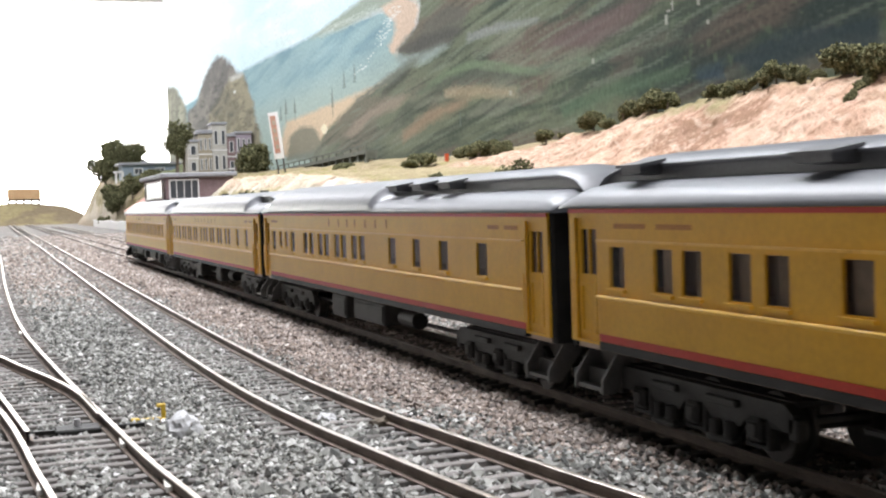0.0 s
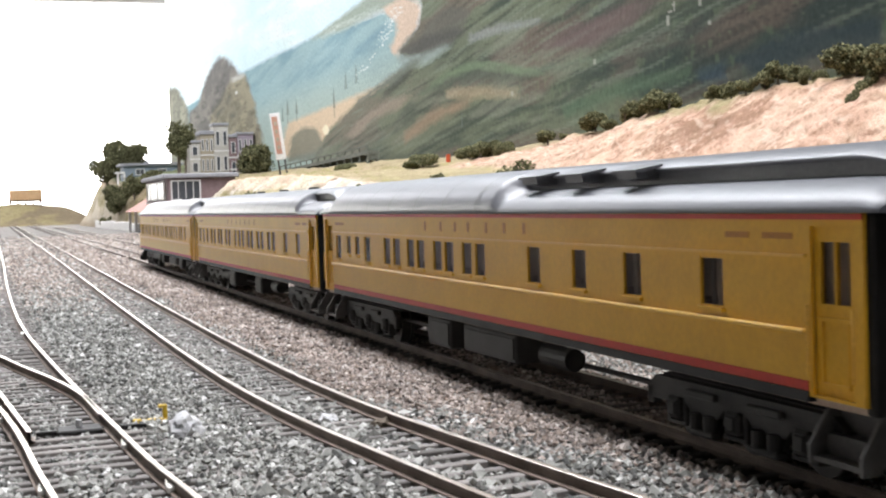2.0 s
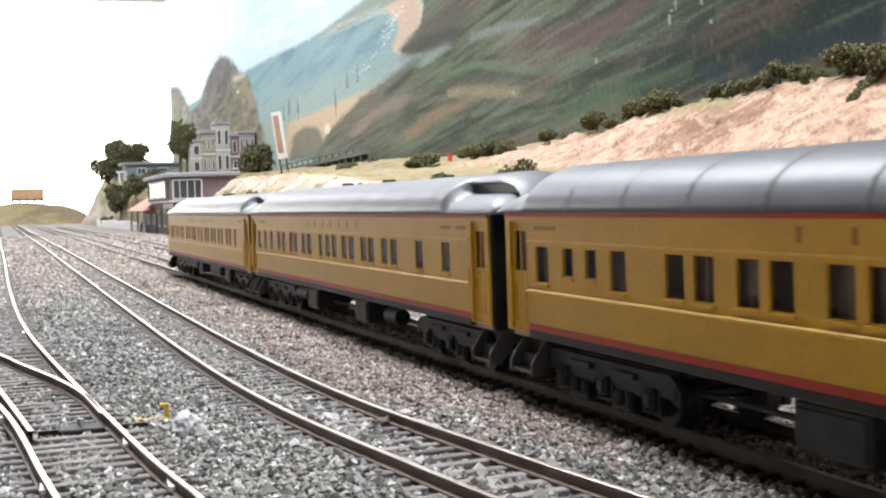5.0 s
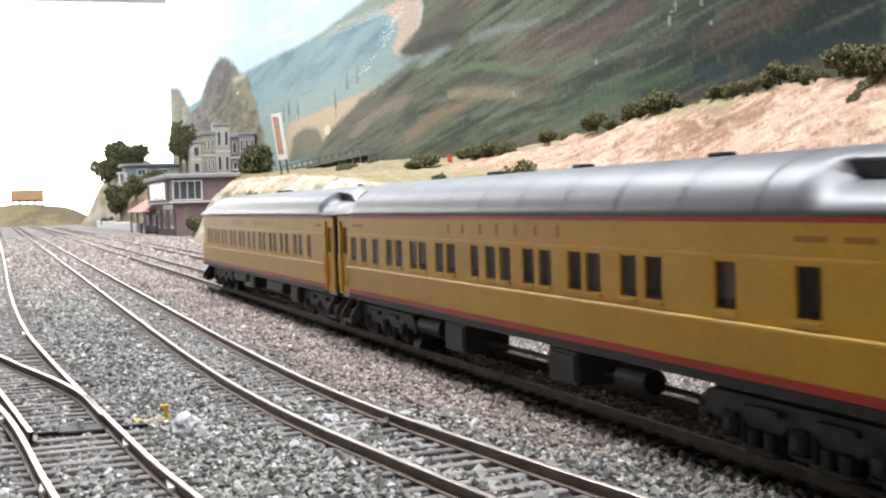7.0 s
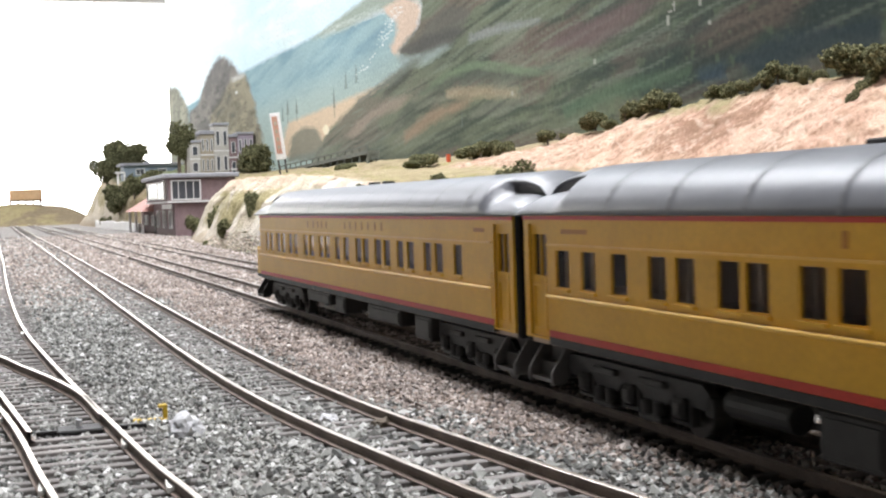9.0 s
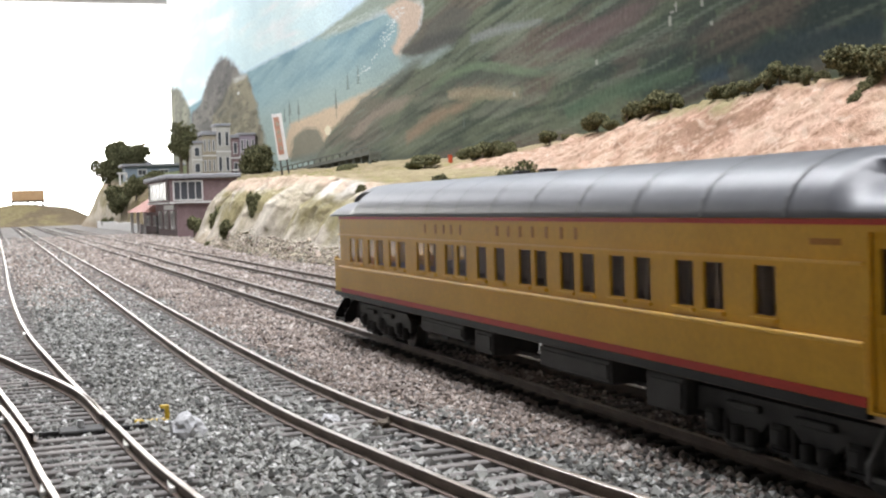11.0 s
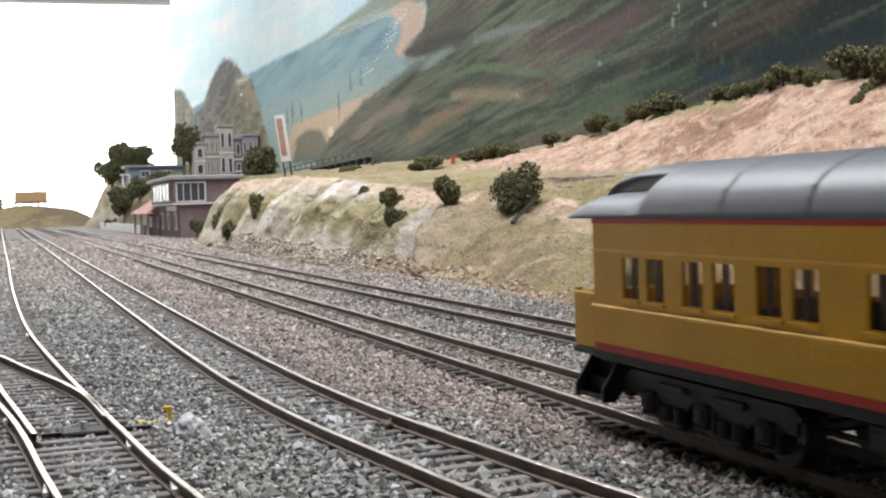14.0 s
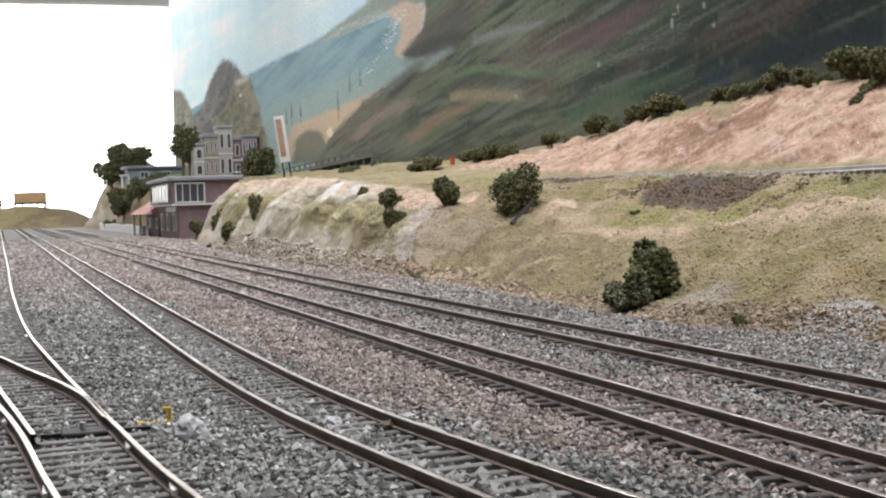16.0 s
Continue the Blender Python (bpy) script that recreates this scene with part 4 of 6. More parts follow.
def truck_mesh():
    """A cast six-wheel passenger truck frame, about its centre on the rail heads."""
    bm = bmesh.new()
    for sx in (-1, 1):
        x0, x1 = sorted((sx * 0.0118, sx * 0.0137))
        # the side casting: a deep beam that dips between the axle boxes
        top = [(-.0285, .0090), (-.0262, .0104), (.0262, .0104), (.0285, .0090)]
        low = [(.0285, .0062), (.0225, .0062), (.0212, .0074), (.0165, .0074), (.0140, .0052), (.0055, .0052), (.0030, .0074), (-.0030, .0074), (-.0055, .0052), (-.0140, .0052),
               (-.0165, .0074), (-.0212, .0074), (-.0225, .0062), (-.0285, .0062)]
        ring = [[bm.verts.new((x, a, b)) for a, b in top + low] for x in (x0, x1)]
        bm.faces.new(ring[0]), bm.faces.new(ring[1][::-1])
        for k in range(len(ring[0])):
            q = (k + 1) % len(ring[0])
            bm.faces.new((ring[0][k], ring[1][k], ring[1][q], ring[0][q]))
        for yy in (-.019, 0, .019):
            # axle box with its lid, between two pedestal jaws
            box(bm, *sorted((sx * .0120, sx * .0146)), yy - .0020, yy + .0020, .0036, .0074, bevel=.0005)
            box(bm, *sorted((sx * .0144, sx * .0150)), yy - .0014, yy + .0014, .0042, .0068, bevel=.0003)
            for e in (-.0034, .0022):
                box(bm, x0, x1, yy + e, yy + e + .0012, .0030, .0078, bevel=.0002)
            box(bm, x0, x1, yy - .0034, yy + .0034, .0026, .0032)
        for yy in (-.0095, .0095):
            # spring groups and the drop equaliser below them
            for e in (-.0022, .0022):
                tube(bm, (sx * .0140, yy + e, .0030), (sx * .0140, yy + e, .0056), .0012, sides=10)
            box(bm, *sorted((sx * .0128, sx * .0150)), yy - .0042, yy + .0042, .0020, .0031, bevel=.0003)
            box(bm, *sorted((sx * .0136, sx * .0148)), yy - .0046, yy + .0046, .0082, .0094, bevel=.0002)
        box(bm, x0, x1, -.0296, -.0272, .0050, .0086, bevel=.0003)
        box(bm, x0, x1, .0272, .0296, .0050, .0086, bevel=.0003)
    for yy in (-.0095, .0095):
        box(bm, -.0118, .0118, yy - .0016, yy + .0016, .0072, .0100)
    box(bm, -.0118, .0118, -.027, .027, .0098, .0106)
    box(bm, -.0030, .0030, -.012, .012, .0085, .0108)
    bmesh.ops.recalc_face_normals(bm, faces=bm.faces)
    return bm


def wheelset_mesh():
    bm = bmesh.new()
    for sx in (-1, 1):
        tube(bm, (sx * .0074, 0, 0), (sx * .0102, 0, 0), .0056, sides=24)
        tube(bm, (sx * .0068, 0, 0), (sx * .0075, 0, 0), .0063, sides=24)
        tube(bm, (sx * .0102, 0, 0), (sx * .0106, 0, 0), .0040, .0030, sides=16)
        for k in range(4):
            a = math.pi / 2 * k
            tube(bm, (sx * .0100, .0028 * math.cos(a), .0028 * math.sin(a)), (sx * .0107, .0028 * math.cos(a), .0028 * math.sin(a)), .0006, sides=6)
    tube(bm, (-.0118, 0, 0), (.0118, 0, 0), .0012, sides=8)
    return bm


def as_mesh(name, bm, material):
    me = bpy.data.meshes.new(name)
    bm.to_mesh(me)
    bm.free()
    me.materials.append(material)
    return me


TRUCK, WHEELSET = as_mesh("truck", truck_mesh(), M["grey_gear"]), as_mesh("wheelset", wheelset_mesh(), M["wheel"])
wheelsets = []


def steps_part(car, sx, y, material, z=0.0):
    """A stair well below the vestibule: one stair and its two cheeks."""
    stair = [(.0172, .0030), (.0172, .0037), (.0148, .0037), (.0148, .0067), (.0124, .0067), (.0124, .0097), (.0100, .0097), (.0100, .0120), (.0094, .0120), (.0094, .0088), (.0117, .0060), (.0142, .0030)]
    st = part("steps", prism(bmesh.new(), [(sx * p, q + z) for p, q in stair], y - .0054, y + .0054), material, car, "dark grey vestibule steps")
    cheek = [(.0176, .0026), (.0176, .0052), (.0128, .0125), (.0095, .0125), (.0095, .0096), (.0148, .0026)]
    for c in (y - .0062, y + .0055):
        part("cheek", prism(bmesh.new(), [(sx * p, q + z) for p, q in cheek], c, c + .0007), material, st)
    return st


def pairs(*spans):
    return [(a - .0003, b + .0003, .0230, .0310) for a, b in spans]


def car_thing(label, windows, spans, vents, gear, letters, plates, shades, partition, lift, name="passenger_car", open_rear=False):
    car = holder(name, (0, 0, lift), label, "passenger car", "cars of the train")
    y1 = REAR if open_rear else BODY1
    doors = [(.0088, .0182)] + ([] if open_rear else [(PITCH - .0164, PITCH - .0068)])
    holes = windows + [(a, b, .0124, .0360) for a, b in doors]
    for sx in (-1, 1):
        part("body_side", panel(bmesh.new(), BODY0, y1, .0120, .0378, holes, sx * SIDE, sx * (SIDE - .0006)), M["yellow"], car)
        seg = [(.0190, PITCH - .0172 if not open_rear else y1)]
        for a, b in seg:
            part("belt_rail", boxes((*sorted((sx * SIDE, sx * (SIDE + .0009))), a, b, .0208, .0216), bevel=.00025), M["cream"], car, "raised belt rail in a paler yellow")
            part("letterboard_line", boxes((*sorted((sx * SIDE, sx * (SIDE + .0006))), a, b, .0316, .0320)), M["cream"], car)
            part("bottom_stripe", boxes((*sorted((sx * (SIDE - .0002), sx * (SIDE + .00012))), a, b, .0128, .0142)), M["red"], car, "red stripe along the sill")
            part("side_sill", boxes((*sorted((sx * (SIDE - .002), sx * (SIDE + .0002))), a, b, .0112, .01275)), M["black"], car, "black side sill")
        part("top_stripe", boxes((*sorted((sx * (SIDE - .0002), sx * (SIDE + .0002))), BODY0, y1, .0369, .0377)), M["red"], car, "dark red line under the eaves")
        for a, b, z0, z1 in windows:
            bm = panel(bmesh.new(), a, b, z0, z1, [(a + .0003, b - .0003, z0 + .0003, z1 - .0003)], sx * (SIDE - .0001), sx * (SIDE - .0006))
            box(bm, *sorted((sx * SIDE, sx * (SIDE + .0007))), a - .0004, b + .0004, z0 - .0006, z0)
            w = part("window", bm, M["yellow"], car)
            pane = part("pane", boxes((*sorted((sx * (SIDE - .0003), sx * (SIDE - .0004))), a + .0002, b - .0002, z0 + .0002, z1 - .0002)), M["glass"], w)
            pane.visible_shadow = False
        for k, (a, b) in enumerate(doors):
            bm = panel(bmesh.new(), a, b, .0124, .0360, [(a + .0014, (a + b) / 2 - .00025, .0252, .0338), ((a + b) / 2 + .00025, b - .0014, .0252, .0338)], sx * (SIDE - .0007), sx * (SIDE - .0014))
            d = part("vestibule_door", bm, M["yellow"], car)
            part("moulding", boxes((*sorted((sx * (SIDE - .0008), sx * (SIDE - .0003))), a + .001, b - .001, .0228, .0234)), M["yellow"], d)
            part("moulding", boxes((*sorted((sx * (SIDE - .0008), sx * (SIDE - .0004))), a + .0016, b - .0016, .0138, .0143)), M["yellow"], d)
            for yy in (a + .0016, b - .0020):
                part("moulding", boxes((*sorted((sx * (SIDE - .0008), sx * (SIDE - .0004))), yy, yy + .0004, .01435, .02275)), M["yellow"], d)
            part("door_glass", boxes((*sorted((sx * (SIDE - .0010), sx * (SIDE - .0012))), a + .0012, b - .0012, .0250, .0340)), M["glass"], d)
            part("door_blind", boxes((*sorted((sx * (SIDE - .0024), sx * (SIDE - .0021))), a + .0010, b - .0010, .0245, .0345)), M["curtain"], d, "dim brown blind behind the door glass")
            for yy in (a - .0006, b + .0002):
                part("handrail", tube(bmesh.new(), (sx * (SIDE + .0006), yy, .0150), (sx * (SIDE + .0006), yy, .0250), .00022, sides=6), M["cream"], car)
        ends = [0.0135] + ([] if open_rear else [PITCH - 0.0115])
        for yy in ends:
            steps_part(car, sx, yy, M["step"])
        for a, b in letters:
            part("lettering", boxes((*sorted((sx * SIDE, sx * (SIDE + .00008))), a, b, .0336, .0358)), M["letter"], car, "row of dark red bars as lettering") if b - a > .02 else part("letter_bar", letter_shape(a, b, sx), M["letter"], car)
        for a, b in plates:
            part("name_bar", boxes((*sorted((sx * SIDE, sx * (SIDE + .00008))), a, b, .0341, .0350)), M["letter"], car)
    # ends
    for yy, sign in ((BODY0, -1), (y1, 1)):
        if open_rear and sign > 0:
            # a glazed rear wall with a middle door
            bm = panel(bmesh.new(), -SIDE + .0011, SIDE - .0011, .0108, .0378, [(-.0145, -.0045, .0215, .0340), (-.0028, .0028, .0160, .0340), (.0045, .0145, .0215, .0340)], yy, yy - .0010)
            for v in bm.verts:
                v.co = Vector((v.co.y, v.co.x, v.co.z))
            bmesh.ops.recalc_face_normals(bm, faces=bm.faces)
            rear = part("end_wall", bm, M["yellow"], car, "yellow glazed rear wall")
            pane = part("pane", boxes((-.0150, .0150, yy - .0006, yy - .0004, .0160, .0342)), M["glass"], rear)
            pane.visible_shadow = False
            continue
        part("end_wall", boxes((-SIDE + .0007, SIDE - .0007, *sorted((yy + sign * .0012, yy - sign * .0010)), .0108, .0378), bevel=.0004), M["black"], car)
        bm = bmesh.new()
        for k in range(4):
            e = .0004 * (k % 2)
            box(bm, -.0122 + e, .0122 - e, *sorted((yy + sign * .0013 * k, yy + sign * .0013 * (k + 1))), .0100, .0368 - e)
        part("diaphragm", bm, M["black"], car, "black folded end diaphragm")
        part("coupler", boxes((-.0012, .0012, *sorted((yy, yy + sign * .0062)), .0070, .0095), bevel=.0003), M["black"], car)
    roof_end = REAR + 0.0108 if open_rear else BODY1 + 0.0038
    part("roof", roof_mesh(stations(spans, BODY0 - 0.0038, roof_end)), [M["roof"], M["roof_side"]], car, "satin grey roof")
    for a, b, kind in spans:
        if kind:
            for yy in np.arange(a + .012, b - .008, .0235):
                bm = bmesh.new()
                rings = [[bm.verts.new((x, q, z)) for x, z in roof_section(1.0, 1.0, .008)] for q in (yy, yy + .0007)]
                for i in range(len(rings[0]) - 1):
                    bm.faces.new((rings[0][i], rings[0][i + 1], rings[1][i + 1], rings[1][i]))
                part("roof_seam", bm, M["roof_side"], car)
    for a, b, where in vents:
        if where == "side":
            for sx in (-1, 1):
                bm = bmesh.new()
                prism(bm, [(sx * p, roof_z(q)) for p, q in ((.0090, .0446), (.0136, .0449), (.0139, .0466), (.0090, .0474))], a, b)
                prism(bm, [(sx * p, roof_z(q)) for p, q in ((.0088, .0472), (.0143, .0462), (.0144, .0468), (.0088, .0479))], a - .0008, b + .0008)
                part("roof_vent", bm, M["roof_side"], car, "dark box vent on the clerestory")
        else:
            part("roof_vent", boxes((.001, .0045, a, b, .0474, .0489), bevel=.0003), M["black"], car, "small black roof vent")
    # floor, inside, under floor
    part("floor", boxes((-SIDE + .0011, SIDE - .0011, BODY0 + .001, y1 - .001, .0108, .0122)), M["interior"], car)
    part("partition", boxes((.0005, .0015, partition[0], partition[1], .0122, .0378)), M["interior"], car, "brown inner partition")
    for yy in np.arange(.028, y1 - .02, .0155):
        part("seat", boxes((-.0150, -.0045, yy, yy + .0018, .0122, .0232), (.0045, .0150, yy, yy + .0018, .0122, .0232), bevel=.0004), M["interior"], car)
    for k, (a, b, z0, z1) in enumerate(windows):
        if name == "observation_car" or k % 3 < 2:
            w = .0011 + .0005 * (k * 7 % 4) / 3
            part("curtain", boxes((-SIDE + .0021, -SIDE + .0024, b - w, b, z0, z1)), M["curtain"], car, "dim brown window curtain")
            if k % 2:
                part("curtain", boxes((-SIDE + .0021, -SIDE + .0024, a, a + w * .8, z0, z1)), M["curtain"], car, "dim brown window curtain")
    for a, b, z0, z1 in shades:
        part("window_shade", boxes((-SIDE + .0016, -SIDE + .0019, a, b, z0, z1)), M["curtain"], car, "pale drawn window shade")
    part("centre_sill", boxes((-.0035, .0035, BODY0 + .006, y1 - .006, .0072, .0108), bevel=.0003), M["black"], car)
    for g in gear:
        if g[0] == "tank":
            part("air_tank", tube(bmesh.new(), (-.0125, g[1], .0072), (-.0125, g[2], .0072), .0024, sides=16), M["black"], car)
        elif g[0] == "pipe":
            part("brake_pipe", tube(bmesh.new(), (-.010, g[1], .0060), (-.010, g[2], .0060), .0006, sides=6), M["grey_gear"], car)
        else:
            bm = boxes((-.0160, -.0040, g[1], g[2], g[3], .0106), bevel=.0004)
            box(bm, -.0163, -.0159, g[1] + .001, g[2] - .001, g[3] + .001, .0096, bevel=.0001)
            part("equipment_box", bm, M["grey_gear"], car)
    for yy in (.045, PITCH - .045):
        tr = new("truck", TRUCK)
        tr.parent = car
        tr.location = (0, yy, -lift)
        tr["label"] = "dark grey six-wheel truck"
        for k in (-.019, 0, .019):
            ws = new("wheelset", WHEELSET)
            ws.parent = tr
            ws.location = (0, k, .0056)
            wheelsets.append((ws, k))
    return car


def letter_shape(a, b, sx):
    """A plain upright bar in place of one painted letter."""
    x = sorted((sx * SIDE, sx * (SIDE + .00008)))
    return boxes((*x, a + (b - a) * .2, b - (b - a) * .2, .0334, .0358))


PITCH = 0.306
REAR = 0.2943


def spell(centres):
    return [(c - .0011, c + .0011) for c in centres]


W_B = pairs((.0415, .0480), (.0688, .0752), (.0914, .0972), (.1137, .1200), (.146, .152), (.155, .161), (.168, .174), (.177, .183), (.191, .197), (.200, .206),
            (.213, .219), (.2225, .2285), (.2435, .2495), (.2785, .2845)) + [(.2555, .2605, .0248, .0309), (.2660, .2710, .0248, .0309)]
W_C = pairs((.034, .040), (.056, .062), (.0795, .0855), (.0890, .0950), (.1035, .1095), (.1120, .1180), (.1265, .1325), (.1355, .1415), (.1490, .1550), (.1580, .1640),
            (.1690, .1740), (.1855, .1915), (.1945, .2005), (.2085, .2145), (.2165, .2225), (.2300, .2360), (.2395, .2455), (.2540, .2600), (.2670, .2730), (.2790, .2850))
W_O = pairs((.0400, .0455), (.0545, .0602), (.0637, .0694), (.0785, .0842), (.0883, .0940), (.1010, .1070), (.1102, .1165), (.1238, .1296), (.1322, .1385), (.1472, .1531), (.1588, .1647),
            (.1724, .1787), (.1815, .1878), (.1955, .2018), (.2050, .2113), (.2222, .2285), (.2315, .2378), (.2442, .2505), (.2538, .2601), (.2669, .2730), (.2760, .2820))
W_A = pairs(*[(PITCH - b, PITCH - a) for a, b in ((.0220, .0275), (.0390, .0450), (.0485, .0545), (.0630, .0690), (.0730, .0790), (.0915, .0980), (.114, .120), (.130, .136), (.139, .145),
            (.160, .166), (.175, .181), (.198, .204), (.208, .214), (.232, .238), (.252, .258))])
cars = [
    car_thing("yellow open-platform observation car with grey arched roof", W_O, [(0, .024, 0), (.024, .277, 1), (.277, PITCH, 0)], [(.1655, .1695, "top"), (.1825, .1865, "top")],
              [("box", .070, .084, .0040), ("box", .098, .132, .0058), ("box", .160, .172, .0050), ("box", .180, .214, .0066), ("pipe", .07, .24)],
              spell((.2035, .1948, .1882, .1826, .1758, .1510, .1441, .1373, .1304, .1230, .1155, .1086)), [(.024, .031)],
              [(.045, .0485, .023, .031), (.071, .075, .023, .031)], (.02, .222), .0010, "observation_car", True),
    car_thing("yellow heavyweight coach with grey arched roof and red stripe", W_C, [(0, .037, 0), (.037, .284, 1), (.284, PITCH, 0)], [(.205, .210, "top"), (.150, .155, "top"), (.09, .095, "top")],
              [("box", .184, .199, .0032), ("box", .118, .1325, .0034), ("pipe", .08, .23), ("tank", .208, .226), ("tank", .092, .104)],
              spell((.1899, .1792, .1672, .1563, .1450, .1341, .1224)), [(.0215, .0285), (.0325, .0402), (.270, .282)],
              [(.0565, .060, .0250, .031), (.127, .130, .023, .031)], (.02, .288), .0012),
    car_thing("yellow sleeping car with half arched, half clerestory roof", W_B, [(0, .138, 0), (.138, .292, 1), (.292, PITCH, 0)], [(.0765, .0845, "side"), (.0997, .1077, "side"), (.1225, .1305, "side")],
              [("box", .176, .194, .0030), ("box", .132, .166, .0040), ("tank", .108, .122), ("pipe", .07, .24)],
              spell((.1894, .1767, .1658, .1564, .1443, .1330, .1216)), [(.0223, .0300), (.0336, .0403), (.274, .285)],
              [(.0425, .0455, .023, .031), (.092, .0955, .026, .031), (.115, .118, .023, .031), (.147, .150, .024, .031), (.178, .181, .023, .031), (.2015, .2045, .025, .031)], (.02, .288), .0016),
    car_thing("yellow sleeping car with long clerestory roof and box vents", W_A, [(0, PITCH, 0)], [(.2785, .2862, "side"), (.2215, .2305, "side"), (.11, .119, "side"), (.05, .059, "side")],
              [("box", .100, .130, .0036), ("tank", .170, .19), ("pipe", .06, .22)],
              [], [(PITCH - .036, PITCH - .024), (PITCH - .052, PITCH - .040)],
              [(a + .0006, b - (.0006 if k % 2 else .0022), .023, .031) for k, (a, b, _, _) in enumerate(W_A)], (.02, .288), .0024)]

# the open rear platform
obs = cars[0]
part("platform", boxes((-SIDE + .0005, SIDE - .0005, REAR, REAR + .0115, .0112, .0126), bevel=.0003), M["grey_gear"], obs, "dark platform floor")
rail_end = REAR + .0105
bm = boxes((-SIDE + .0008, SIDE - .0008, rail_end - .0007, rail_end, .0128, .0228), (-SIDE + .0006, -SIDE + .0013, REAR + .0015, rail_end, .0128, .0228), (SIDE - .0013, SIDE - .0006, REAR + .0015, rail_end, .0128, .0228))
part("platform_railing", bm, M["yellow"], obs, "yellow platform railing panels")
bm = boxes((-SIDE + .0004, SIDE - .0004, rail_end - .0010, rail_end + .0003, .0228, .0235), (-SIDE + .0003, -SIDE + .0015, REAR + .0012, rail_end, .0228, .0235), (SIDE - .0015, SIDE - .0003, REAR + .0012, rail_end, .0228, .0235), bevel=.0002)
part("top_rail", bm, M["cream"], obs, "light top rail of the platform")
for sx in (-1, 1):
    part("post", boxes((*sorted((sx * (SIDE - .0006), sx * (SIDE - .0018))), rail_end - .0014, rail_end - .0002, .0234, .0242)), M["yellow"], obs)
    steps_part(obs, sx, REAR + .0035, M["black"])
# ---------------------------------------------------------------- the upper track on its shelf
upper = holder("track_upper", (0, 0, 0), "upper branch track with bright rails on the shelf", "track", "yard tracks", "structure")
UP = curve_of([(0.292, 0.10), (0.292, 0.45), (0.293, 0.62), (0.297, 0.80), (0.306, 0.92), (0.322, 1.02)], 0.01)


def lifted(line, parent, a):
    """A rail on the shelf, following its height."""
    pts = shifted(line, a)
    rail_bar(pts, parent, lift=0.0549, head="nickel", web="nickel")


lifted(UP, upper, GAUGE)
lifted(UP, upper, -GAUGE)
lay_ties(UP, upper, (0.3, 1.0), lift=0.0546, seed=7)

# ---------------------------------------------------------------- ballast
rng = np.random.RandomState(4)
GREYS = np.array([(0.345, 0.345, 0.322), (0.115, 0.116, 0.110), (0.49, 0.488, 0.465), (0.25, 0.252, 0.232), (0.70, 0.69, 0.68), (0.17, 0.165, 0.155)])
BROWNS = np.array([(0.41, 0.35, 0.315), (0.255, 0.215, 0.19), (0.53, 0.475, 0.435), (0.34, 0.28, 0.24), (0.64, 0.60, 0.565), (0.17, 0.15, 0.14)])


def rail_xs(y):
    """Where the rails lie across the yard at a distance along it."""
    out = []
    for pts, offs in ((LINE_B, (GAUGE, -GAUGE)), ([(0, -1), (0, 6)], (GAUGE, -GAUGE)), ([(0.052, -1), (0.0525, 6)], (GAUGE, -GAUGE)), (MAIN_RIGHT, (0,)), (LEFT_STOCK, (0,)), (LEFT_POINT, (0,)), (RIGHT_POINT, (0,))):
        px, py = np.array([p[0] for p in pts]), np.array([p[1] for p in pts])
        for o in offs:
            out.append(np.where((y > py[0] - 0.01) & (y < py[-1]), np.interp(y, py, px) + o, 9.0))
    return out


